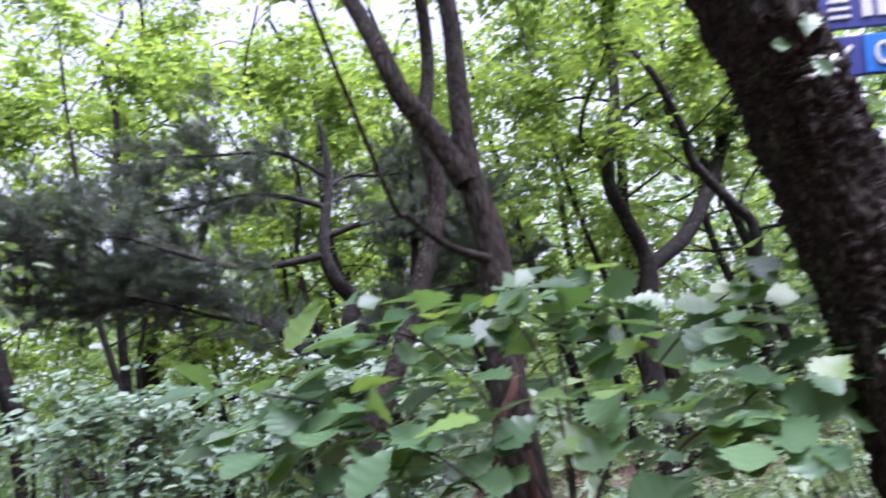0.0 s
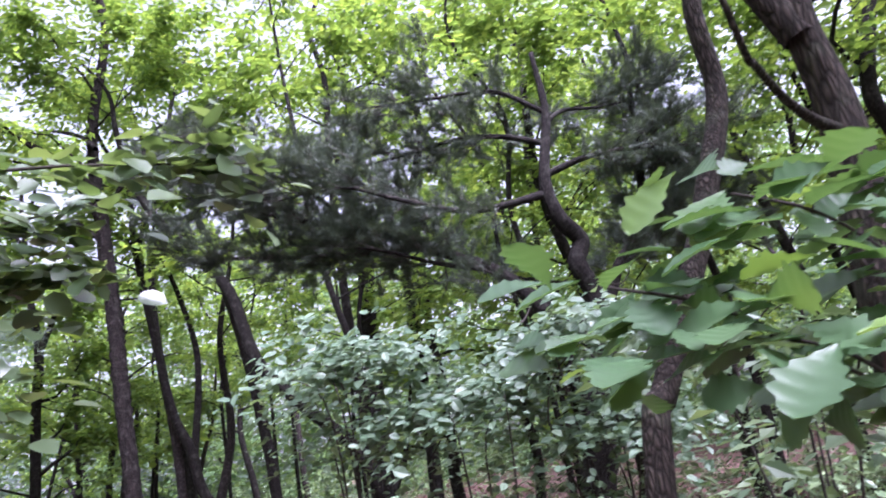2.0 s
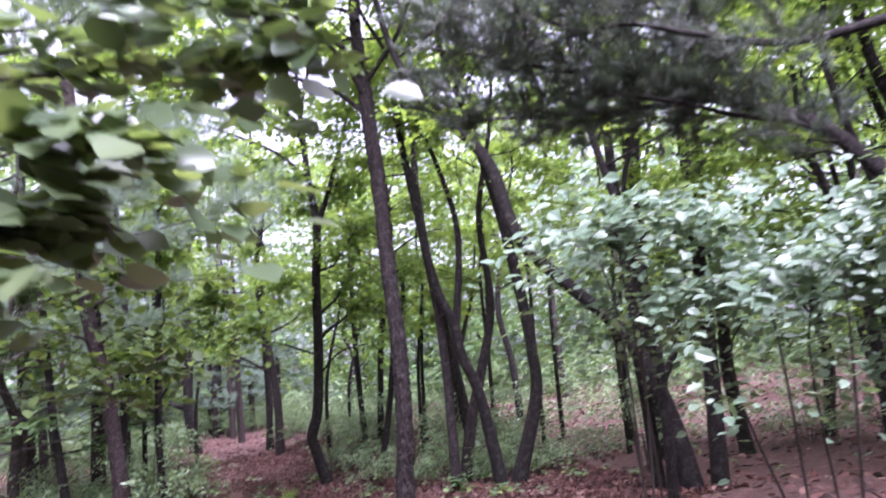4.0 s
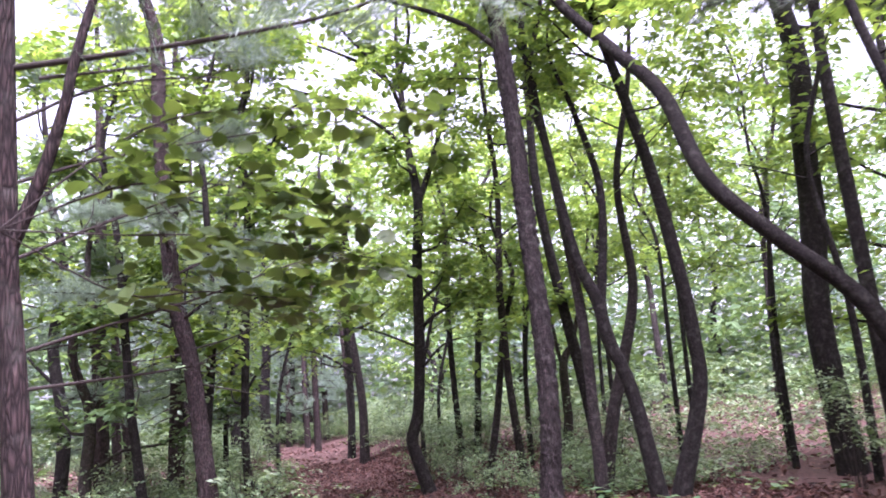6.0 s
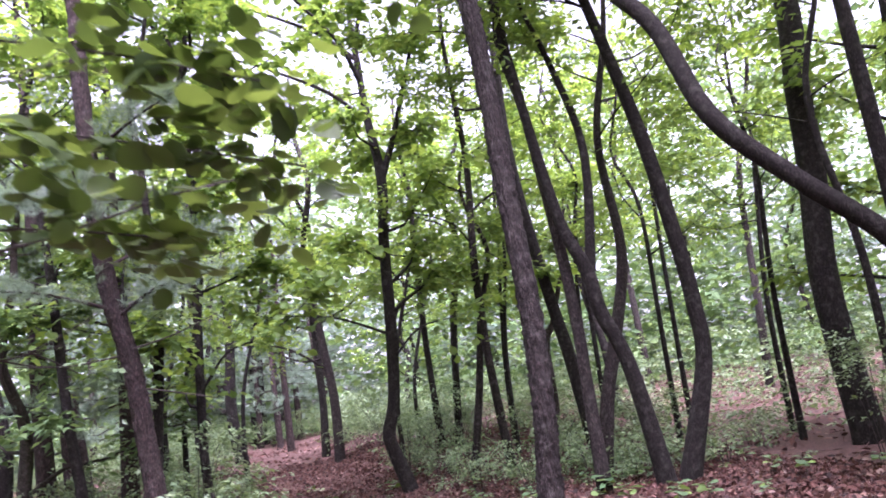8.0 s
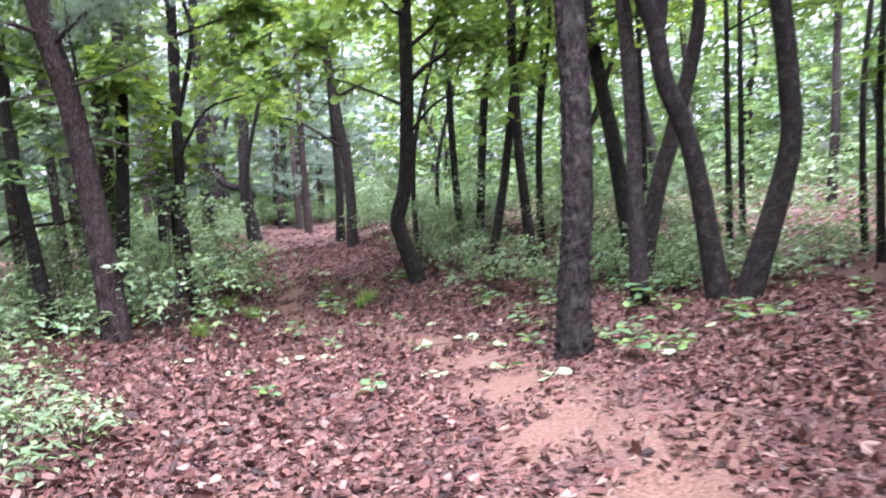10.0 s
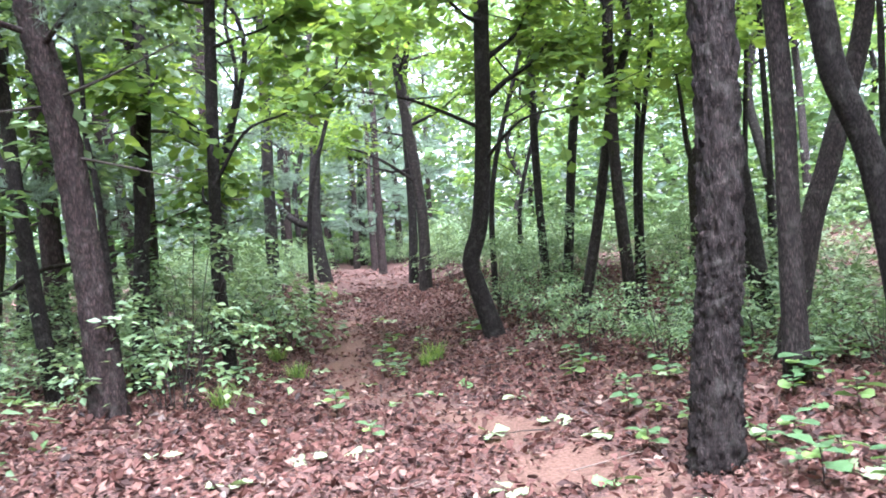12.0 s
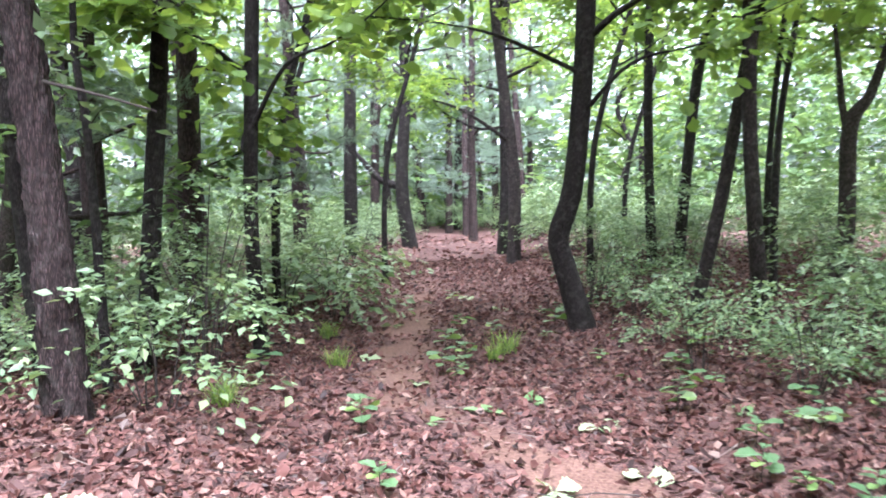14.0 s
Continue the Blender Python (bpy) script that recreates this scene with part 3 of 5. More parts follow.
broadleaf("oak_tree", [(1.42, 21, 0.3, 0.09), (1.39, 21, 3.06, 0.08), (1.48, 21, 5.8, 0.078)], 10, 9, OAK_LABEL, BARK_DARK, LEAF_CANOPY, 25, low=0.4, twigs=34)
broadleaf("oak_tree", [(1.85, 21, 0.3, 0.10), (2.0, 21, 1.9, 0.092), (2.23, 21, 3.8, 0.09), (2.62, 21, 5.6, 0.08)], 10, 9, OAK_LABEL, BARK_DARK, LEAF_CANOPY, 26, low=0.4, twigs=34)
broadleaf("forked_tree", [(3.85, 19, -0.1, 0.15), (4.0, 19, 1.14, 0.118), (4.05, 19, 2.5, 0.109), (4.3, 19, 2.95, 0.075), (4.5, 19, 3.5, 0.06)], 6.5, 5, "slim tree forking into a wide Y", BARK_GREY, LEAF_CANOPY, 27, low=0.5,
          forks=[[(4.03, 19, 2.4, 0.06), (3.94, 19, 2.9, 0.05), (3.91, 19, 3.4, 0.04)]], reach=1.5)
for q, (x, y, r, k) in enumerate([(-5.95, 40, 0.18, 12), (-6.4, 40, 0.16, 12), (-5.2, 24, 0.157, 12), (-5.0, 38, 0.16, 11), (-7.5, 33, 0.18, 12)]):
    broadleaf("pine_tree", [(x, y, 0.5, r), (x + 0.05, y, 3.5, r * 0.9), (x + 0.15, y, 6.5, r * 0.8)], k, 7, "dark straight pine trunk deep in the wood", BARK_DARK, LEAF_FAR, 40 + q, low=0.4, twigs=22)
broadleaf("oak_sapling", [(-3.14, 12.5, 0.2, 0.04), (-3.23, 12.5, 2.0, 0.035), (-3.32, 12.5, 2.7, 0.03)], 4.5, 5, "thin dark sapling among the shrubs", BARK_DARK, LEAF_SHRUB, 50, low=0.4, reach=1.0, twigs=14, sides=8)
broadleaf("oak_tree", [(-4.15, 13, 0.2, 0.090), (-4.32, 13, 1.5, 0.078), (-4.41, 13, 2.3, 0.074), (-4.6, 13, 5, 0.060)], 10, 8, OAK_LABEL, BARK_DARK, LEAF_CANOPY, 51, low=0.35)
broadleaf("oak_tree", [(3.15, 12.6, 0.2, 0.12), (3.44, 12.6, 1.26, 0.105), (3.7, 12.6, 2.0, 0.1), (4.1, 12.6, 3.4, 0.08)], 9, 7, "thick oak leaning away over the slope", BARK_OAK, LEAF_CANOPY, 52, low=0.58, twigs=34)
broadleaf("leaning_tree", [(5.41, 7.4, 0.1, 0.14), (5.28, 7.5, 1.25, 0.115), (4.95, 7.7, 2.28, 0.095), (4.32, 8.0, 3.1, 0.088), (3.8, 8.3, 3.92, 0.095), (3.62, 8.7, 5.14, 0.092), (3.18, 9.0, 5.93, 0.082), (2.65, 9.2, 6.73, 0.07), (2.38, 9.4, 7.54, 0.06)],
          10, 7, "dark tree leaning far over with a kinked trunk", BARK_DARK, LEAF_CANOPY, 53, low=0.7, sides=18,
          forks=[[(5.2, 7.52, 1.45, 0.06), (5.5, 7.4, 2.0, 0.045), (5.62, 7.3, 2.5, 0.03)]])
broadleaf("oak_tree", [(6.91, 12, 0.2, 0.22), (6.85, 12, 1.2, 0.21), (6.85, 12, 2.6, 0.20), (7.1, 12, 4.2, 0.2), (7.2, 12, 5.4, 0.19), (7.4, 12, 7.0, 0.18)], 13, 8, "stout dark oak standing back from the trail", BARK_DARK, LEAF_CANOPY, 54, low=0.58, twigs=34)
broadleaf("oak_tree", [(5.78, 7.4, 0.4, 0.112), (5.98, 7.4, 2.07, 0.097), (6.1, 7.4, 3.8, 0.086), (6.22, 7.4, 5.4, 0.075)], 11, 7, OAK_LABEL, BARK_DARK, LEAF_CANOPY, 55, low=0.58, twigs=34)
broadleaf("oak_tree", [(5.2, 8, 0.3, 0.085), (5.26, 8, 3.9, 0.075), (5.31, 8, 5.5, 0.065), (5.44, 8, 7.2, 0.063), (5.6, 8, 8.7, 0.052)], 12, 7, OAK_LABEL, BARK_DARK, LEAF_CANOPY, 56, low=0.58, twigs=34)

for q, (x, y, h) in enumerate([(4.4, 5.6, 9.0), (6.9, 4.8, 9.0), (7.8, 6.8, 10.0), (8.2, 3.2, 9.5), (10.5, 2.6, 10.0), (6.4, 10.5, 10.5), (9.2, 8.6, 10.0), (-5.6, 6.5, 10.0), (4.7, 17.5, 9.0), (5.5, 15.6, 8.5), (6.4, 17.2, 9.5), (5.2, 20.3, 9.0), (3.2, 20.6, 9.0), (6.9, 13.8, 9.0), (2.9, 18.4, 8.0), (7.6, 15.4, 9.0), (-3.9, 17.2, 9.0), (-4.9, 19.4, 9.0), (-3.4, 20.8, 9.0), (0.4, 19.6, 8.0), (1.0, 24.0, 9.0)]):
    broadleaf("young_oak", [(x, y, float(ground_z(x, y)), 0.06), (x + 0.1, y, 2.5, 0.05), (x + 0.05 * q - 0.2, y + 0.2, 4.8, 0.042)], h, 8, "thin young oak with a light leafy crown", BARK_DARK, LEAF_CANOPY, 300 + q, low=0.4, reach=2.2, twigs=26, sides=9)

for q, (x, y, h) in enumerate([(8.1, 5.4, 9.5), (9.8, 7.6, 10.5), (12.2, 7.4, 10.5), (11.2, 4.4, 9.5), (13.4, 5.2, 10.5), (12.6, 1.4, 9.0), (14.5, 2.8, 10.0), (10.6, 10.2, 11.0)]):
    broadleaf("oak_tree", [(x, y, float(ground_z(x, y)), 0.11), (x + 0.15, y, 2.6, 0.09), (x + 0.08 * q - 0.3, y + 0.2, 5.2, 0.075)], h, 11, "slim oak behind the low pine with a full crown", BARK_DARK, LEAF_CANOPY, 400 + q, low=0.3, reach=2.6, twigs=48, sides=10)

EDGE_BOUGHS = [[(-3.15, 11.6, 3.3, 0.03), (-2.5, 11.2, 3.55, 0.02), (-1.8, 11.0, 3.6, 0.01)], [(-3.15, 11.6, 3.4, 0.03), (-3.9, 11.0, 3.65, 0.02), (-4.6, 10.6, 3.7, 0.01)],
               [(-3.25, 11.6, 4.0, 0.03), (-2.6, 12.1, 4.4, 0.02), (-1.9, 12.4, 4.5, 0.01)], [(-3.3, 11.6, 4.4, 0.03), (-3.2, 10.8, 4.7, 0.02), (-3.0, 10.0, 4.8, 0.01)],
               [(-3.3, 11.6, 4.9, 0.03), (-4.1, 12.0, 5.2, 0.02), (-4.9, 12.2, 5.3, 0.01)], [(-3.35, 11.6, 5.6, 0.03), (-2.6, 11.2, 5.9, 0.02), (-2.0, 10.8, 6.0, 0.01)]]
for b in EDGE_BOUGHS:
    tube("bough", b, BARK_PINE, edge_pine, 6, 4, 0.05)
for b in [[(-2.95, 11.6, 2.35, 0.016), (-2.4, 11.5, 2.2, 0.011), (-1.9, 11.4, 2.05, 0.005)], [(-3.05, 11.6, 2.85, 0.016), (-2.4, 11.3, 2.92, 0.011), (-1.8, 11.2, 3.1, 0.005)], [(-3.05, 11.6, 2.8, 0.014), (-3.7, 11.3, 2.72, 0.01), (-4.3, 11.2, 2.8, 0.005)]]:
    tube("dead_branch", b, TWIG, edge_pine, 6, 4, 0.05)
v, f, tw = pine_foliage(np.random.default_rng(350), EDGE_BOUGHS, 420, 0.6, 11, 0.12, 0.0032, 0.2)
link_mesh("needles", v, f, NEEDLE_BLUE, edge_pine, "grey-green pine needles in loose sprays", smooth=False)
# out-of-view oaks added so their crowns shade the clearing; some crowns thinned
for q, (x, y, h) in enumerate([(-3.2, 0.2, 11.0), (-2.4, 4.2, 11.5), (-3.9, 5.4, 12.0), (-1.6, -5.8, 11.5), (-4.4, -3.0, 11.0), (4.9, -6.2, 11.0)]):
    broadleaf("oak_tree", [(x, y, float(ground_z(x, y)), 0.14), (x + 0.1, y, 2.8, 0.12), (x + 0.1, y + 0.2, 5.2, 0.11)], h, 9, "unseen tall oak behind the path, its wide crown added for shade", BARK_OAK, LEAF_CANOPY, 330 + q, low=0.5, reach=3.6, twigs=20 if x < -3.5 and y > 3 else 50, size=0.2, sides=10)

# ---- the thicket at the start of the walk ----
TRUNK_T = [(2.97, -2.05, 1.58, 0.075), (3.0, -2.05, 1.98, 0.063), (3.08, -2.05, 2.36, 0.06), (3.1, -2.05, 2.59, 0.053), (3.08, -2.05, 2.83, 0.045), (3.14, -2.05, 3.2, 0.04), (3.2, -2.05, 3.6, 0.036)]
broadleaf("oak_tree", TRUNK_T, 6, 4, "grey-brown oak with a broken scar and rusty dead wood", BARK_GREY, LEAF_CANOPY, 60, low=0.72, reach=1.4,
          forks=[[(3.05, -2.05, 2.76, 0.046), (3.0, -2.0, 2.98, 0.043), (2.93, -1.95, 3.16, 0.042), (2.91, -1.9, 3.4, 0.04)],
                 [(3.10, -2.05, 2.46, 0.022), (2.82, -2.13, 2.48, 0.013), (2.59, -2.22, 2.54, 0.010), (2.45, -2.3, 2.62, 0.008)]], sides=20, twigs=14, bare=0.7)
broadleaf("oak_tree", [(2.87, -1.2, 1.72, 0.05), (2.98, -1.2, 1.92, 0.047), (3.34, -1.2, 2.43, 0.047), (3.48, -1.2, 2.66, 0.047), (3.71, -1.2, 3.08, 0.045), (3.74, -1.2, 3.51, 0.042), (3.9, -1.2, 4.0, 0.038)],
          6.5, 4, "thin bent oak with pale ridged bark", BARK_GREY, LEAF_CANOPY, 61, low=0.75, reach=1.4, sides=16, bare=0.6, twigs=14)
broadleaf("broad_tree", [(8.5, 1.0, 2.4, 0.11), (8.99, 1, 3.47, 0.104), (8.85, 1, 4.09, 0.09), (8.74, 1, 4.65, 0.084), (9.49, 1, 5.97, 0.07), (9.73, 1, 6.9, 0.058)], 9, 6, "dark tree parting into crooked rising limbs", BARK_DARK, LEAF_CANOPY, 62, low=0.5,
          forks=[[(8.99, 1, 3.47, 0.09), (10.23, 1, 4.0, 0.1), (11.59, 1, 5.06, 0.095), (12.5, 1, 6.0, 0.08)]])
broadleaf("broad_tree", [(9.6, 0.3, 1.2, 0.085), (9.51, 0.1, 2.75, 0.075), (9.5, -0.14, 3.53, 0.065), (9.38, -0.05, 3.88, 0.06), (9.14, 0.12, 4.46, 0.055), (9.04, 0.06, 4.83, 0.05), (8.75, 0.04, 5.5, 0.04)], 8, 6, "dark tree with a winding trunk", BARK_DARK, LEAF_CANOPY, 63, low=0.4)


rust = thing("dead_branch_stub", "rust-brown dead branch stub hanging by the oak", "branch")
tube("stub", [(2.98, -2.12, 2.04, 0.008), (2.9, -2.17, 1.98, 0.013), (2.82, -2.15, 1.88, 0.015), (2.8, -2.12, 1.78, 0.010), (2.79, -2.11, 1.70, 0.003)], DRY_RUST, rust, 10, 5, 0.25)
tube("bark_flake", [(2.96, -2.115, 1.8, 0.008), (2.945, -2.12, 1.7, 0.016), (2.935, -2.115, 1.58, 0.014), (2.93, -2.11, 1.48, 0.004)], DRY_RUST, rust, 10, 4, 0.25)


def pine_sprays(g, boughs, every, reach, start, per, length, width):
    """Side branches along the boughs, each parting into short twigs that end in bottlebrush tufts."""
    twigs, base, out = [], [], []
    for b in boughs:
        f = smooth_path(b, 8)[:, :3]
        run = np.concatenate([[0], np.cumsum(np.linalg.norm(np.diff(f, axis=0), axis=1))])
        for d in np.arange(run[-1] * start, run[-1], every):
            d = d + g.uniform(-0.4, 0.4) * every
            p = np.array([np.interp(d, run, f[:, c]) for c in range(3)])
            ahead = unit(np.array([np.interp(d + 0.1, run, f[:, c]) for c in range(3)]) - p + 1e-6)
            side = unit(np.cross(ahead, (0, 0, 1))) * g.choice([-1, 1])
            way = unit(0.55 * ahead + 0.8 * side + np.array([0, 0, g.uniform(-0.4, 0.4)]) + g.normal(0, 0.2, 3))
            ln = reach * g.uniform(0.45, 1.1)
            twigs.append((p, p + way * ln))
            for _ in range(int(g.integers(5, 9))):
                q = p + way * ln * g.uniform(0.35, 1.0)
                w = unit(way * 0.7 + g.normal(0, 0.5, 3) * np.array([1, 1, 0.5]) + np.array([0, 0, 0.22]))
                tl = g.uniform(0.12, 0.3)
                twigs.append((q, q + w * tl))
                for h in np.linspace(0.35, 1.0, 6):
                    base.append(q + w * tl * h)
                    out.append(w + np.array([0, 0, 0.12]))
    v, f = needle_tufts(g, np.array(base), np.array(out), per, length, width)
    return v, f, twigs


def scots_pine():
    """The low, spreading pine whose dark boughs lie in layers."""
    g = np.random.default_rng(70)
    root = thing("pine_tree", "low crooked pine with dark needles in flat layers", "tree")
    z = float(ground_z(5.0, 2.3))
    tube("trunk", [(4.8, 2.3, z - 0.2, 0.22), (4.86, 2.3, z + 0.25, 0.175), (5.0, 2.32, 1.1, 0.155), (5.27, 2.35, 1.68, 0.145), (5.62, 2.4, 2.6, 0.125), (5.68, 2.4, 3.06, 0.1), (5.58, 2.4, 3.38, 0.09), (5.69, 2.4, 3.61, 0.085), (5.5, 2.4, 3.87, 0.08), (5.46, 2.4, 4.26, 0.06), (5.68, 2.4, 5.0, 0.045), (5.7, 2.4, 5.7, 0.025)], BARK_DARK, root, 22, 8, 0.1)
    boughs = [[(5.56, 2.4, 2.58, 0.075), (5.36, 2.7, 2.96, 0.068), (5.18, 3.2, 3.6, 0.06), (4.66, 3.7, 4.06, 0.05), (4.02, 4.0, 4.43, 0.042), (3.31, 4.2, 4.68, 0.026), (2.77, 4.4, 4.93, 0.014), (2.2, 4.5, 5.1, 0.008)],
              [(5.66, 2.4, 2.68, 0.07), (6.08, 2.4, 3.34, 0.06), (6.58, 2.4, 3.61, 0.05), (7.43, 2.4, 3.76, 0.035), (8.1, 2.3, 4.0, 0.018)],
              [(6.0, 2.4, 3.26, 0.055), (6.46, 2.4, 3.64, 0.05), (6.73, 2.4, 4.44, 0.042), (6.9, 2.4, 5.36, 0.03)],
              [(5.47, 2.4, 4.12, 0.045), (4.88, 2.5, 4.03, 0.034), (4.49, 2.6, 4.06, 0.028), (4.07, 2.8, 4.26, 0.022), (3.66, 3.2, 4.57, 0.014), (3.15, 3.6, 4.62, 0.008)],
              [(5.48, 2.4, 4.31, 0.04), (5.92, 2.2, 4.42, 0.03), (6.37, 2.0, 4.41, 0.022), (6.98, 1.8, 4.35, 0.012)],
              [(5.58, 2.4, 4.65, 0.035), (5.35, 2.8, 4.93, 0.028), (5.04, 3.2, 5.09, 0.022), (4.44, 3.6, 5.06, 0.016), (3.89, 4.0, 5.08, 0.01)],
              [(4.66, 3.7, 4.06, 0.035), (4.0, 4.2, 4.2, 0.028), (3.3, 4.8, 4.42, 0.02), (2.6, 5.2, 4.6, 0.01)],
              [(4.02, 4.0, 4.43, 0.03), (3.6, 3.8, 4.75, 0.02), (3.0, 3.6, 4.95, 0.014), (2.4, 3.5, 5.05, 0.008)],
              [(5.1, 3.3, 3.66, 0.03), (4.6, 3.3, 3.75, 0.022), (4.1, 3.4, 3.95, 0.016), (3.5, 3.6, 4.15, 0.008)],
              [(5.68, 2.4, 5.0, 0.03), (5.3, 2.7, 5.4, 0.022), (4.7, 3.1, 5.5, 0.015), (4.1, 3.4, 5.55, 0.008)],
              [(6.58, 2.4, 3.95, 0.03), (7.0, 2.3, 4.3, 0.022), (7.5, 2.2, 4.5, 0.012)],
              [(5.66, 2.4, 4.9, 0.03), (6.1, 2.6, 5.15, 0.022), (6.6, 2.6, 5.2, 0.015), (7.2, 2.5, 5.3, 0.008)]]
    for b in boughs:
        tube("bough", b, BARK_DARK, root, 9, 6, 0.1)
    snag = [[(5.3, 2.9, 3.15, 0.012), (5.05, 2.8, 2.95, 0.008), (4.8, 2.75, 2.98, 0.003)], [(4.8, 3.6, 3.95, 0.012), (4.7, 3.4, 3.6, 0.008), (4.55, 3.3, 3.4, 0.003)], [(5.66, 2.38, 3.2, 0.014), (5.95, 2.3, 3.12, 0.01), (6.1, 2.25, 3.3, 0.004)], [(6.3, 2.4, 3.48, 0.012), (6.35, 2.3, 3.9, 0.008), (6.55, 2.2, 4.1, 0.003)]]
    for b in snag:
        tube("dead_branch", b, TWIG, root, 6, 4, 0.08)
    v, f, tw = pine_sprays(g, boughs, 0.05, 0.7, 0.2, 14, 0.1, 0.0025)
    twig_mesh(tw, 0.0045, TWIG, root)
    link_mesh("needles", v, f, NEEDLE, root, "dark green pine needles in tufts", smooth=False)


scots_pine()


def dead_branch_pine():
    """A trunk beside the path with bare dead side branches, some still carrying needles."""
    root = thing("pine_tree", "pine trunk with bare dead side branches in tiers", "tree")
    z = float(ground_z(-1.15, 2.9))
    tube("trunk", [(-1.1, 2.9, z - 0.2, 0.08), (-1.12, 2.9, z + 0.4, 0.058), (-1.18, 2.9, 1.4, 0.05), (-1.2, 2.9, 1.7, 0.048), (-1.23, 2.9, 2.04, 0.046), (-1.25, 2.9, 2.37, 0.044), (-1.32, 2.9, 4.5, 0.04), (-1.35, 2.9, 7.5, 0.03)], BARK_PINE, root, 16, 6, 0.1)
    tube("limb", [(-1.24, 2.9, 2.25, 0.03), (-1.13, 2.9, 2.52, 0.026), (-1.04, 2.9, 2.82, 0.022), (-1.0, 2.9, 3.03, 0.02), (-0.9, 3.0, 3.6, 0.014)], BARK_PINE, root, 8, 5, 0.08)
    g = np.random.default_rng(71)
    bare = [[(-1.2, 2.9, 1.87), (-0.99, 3.1, 1.97), (-0.64, 3.4, 2.12), (-0.3, 3.6, 2.27), (-0.05, 3.7, 2.33)],
            [(-1.24, 2.9, 2.52), (-0.99, 3.1, 2.67), (-0.58, 3.3, 2.8), (-0.05, 3.5, 2.93)],
            [(-1.2, 2.9, 2.23), (-1.05, 3.1, 2.37), (-0.75, 3.3, 2.54), (-0.5, 3.4, 2.64)],
            [(-1.17, 2.9, 1.74), (-0.99, 3.2, 1.78), (-0.8, 3.4, 1.81), (-0.6, 3.5, 1.85)],
            [(-1.25, 2.9, 2.77), (-0.94, 3.1, 3.0), (-0.53, 3.3, 3.1), (-0.08, 3.5, 3.14)],
            [(-1.14, 2.9, 2.95), (-0.84, 3.1, 3.07), (-0.57, 3.2, 3.15)]]
    for q in bare:
        n = len(q) - 1
        tube("dead_branch", [(*c, 0.0085 - 0.0065 * k / n) for k, c in enumerate(q)], TWIG, root, 6, 4, 0.1)
        for k in range(7):
            u = g.uniform(0.25, 0.98) * n
            i = min(int(u), n - 1)
            a = np.array(q[i]) + (np.array(q[i + 1]) - np.array(q[i])) * (u - i)
            d = unit(np.array(q[i + 1]) - np.array(q[i])) * 0.7 + g.normal(0, 0.45, 3)
            e = a + unit(d) * g.uniform(0.12, 0.4)
            tube("dead_twig", [(*a, 0.003), (*(0.5 * (a + e) + g.normal(0, 0.015, 3)), 0.0022), (*e, 0.001)], TWIG, root, 4, 2, 0.0)
    boughs = []
    for k in range(9):
        pth = limb_path(np.random.default_rng(360 + k), (-1.27, 2.9, 3.0 + 0.33 * k), -0.5 + 0.55 * (k % 4) + 0.2, 0.12, 2.1 - 0.08 * k, 0.016, 4)
        tube("bough", pth, TWIG, root, 5, 3, 0.05)
        boughs.append(pth)
    v, f, tw = pine_foliage(np.random.default_rng(370), boughs, 260, 0.5, 11, 0.12, 0.0026, 0.3)
    link_mesh("needles", v, f, NEEDLE_BLUE, root, "grey-green needles on the upper boughs", smooth=False)


dead_branch_pine()


def leafy_bough(name, label, start, paths, seed, count, per, size, leaf, shape, cat="branch", length=0.4, spread=1.0, tilt=(0.0, 0.0, 0.0)):
    """A bough reaching into the path: stems and large single leaves, joined to its own stem in the ground."""
    g = np.random.default_rng(seed)
    root = thing(name, label, cat)
    x, y = start
    z = float(ground_z(x, y))
    tip = paths[0][0]
    tube("stem", [(x, y, z - 0.1, 0.02), (x + 0.03, y, z + 0.6, 0.015), ((x + tip[0]) / 2, (y + tip[1]) / 2, (z + tip[2]) / 2 + 0.4, 0.011), tip], TWIG, root, 8, 5, 0.08)
    for p in paths:
        tube("twig", p, TWIG, root, 6, 4, 0.05)
    v, f = foliage_on(g, paths, count, length, per, size, shape, 0.15, droop=0.25, spread=spread, tilt=tilt)
    link_mesh("leaves", v, f, leaf, root, smooth=True)
    return root


OAK_STEM = (2.62, -2.52, 1.55, 0.007)
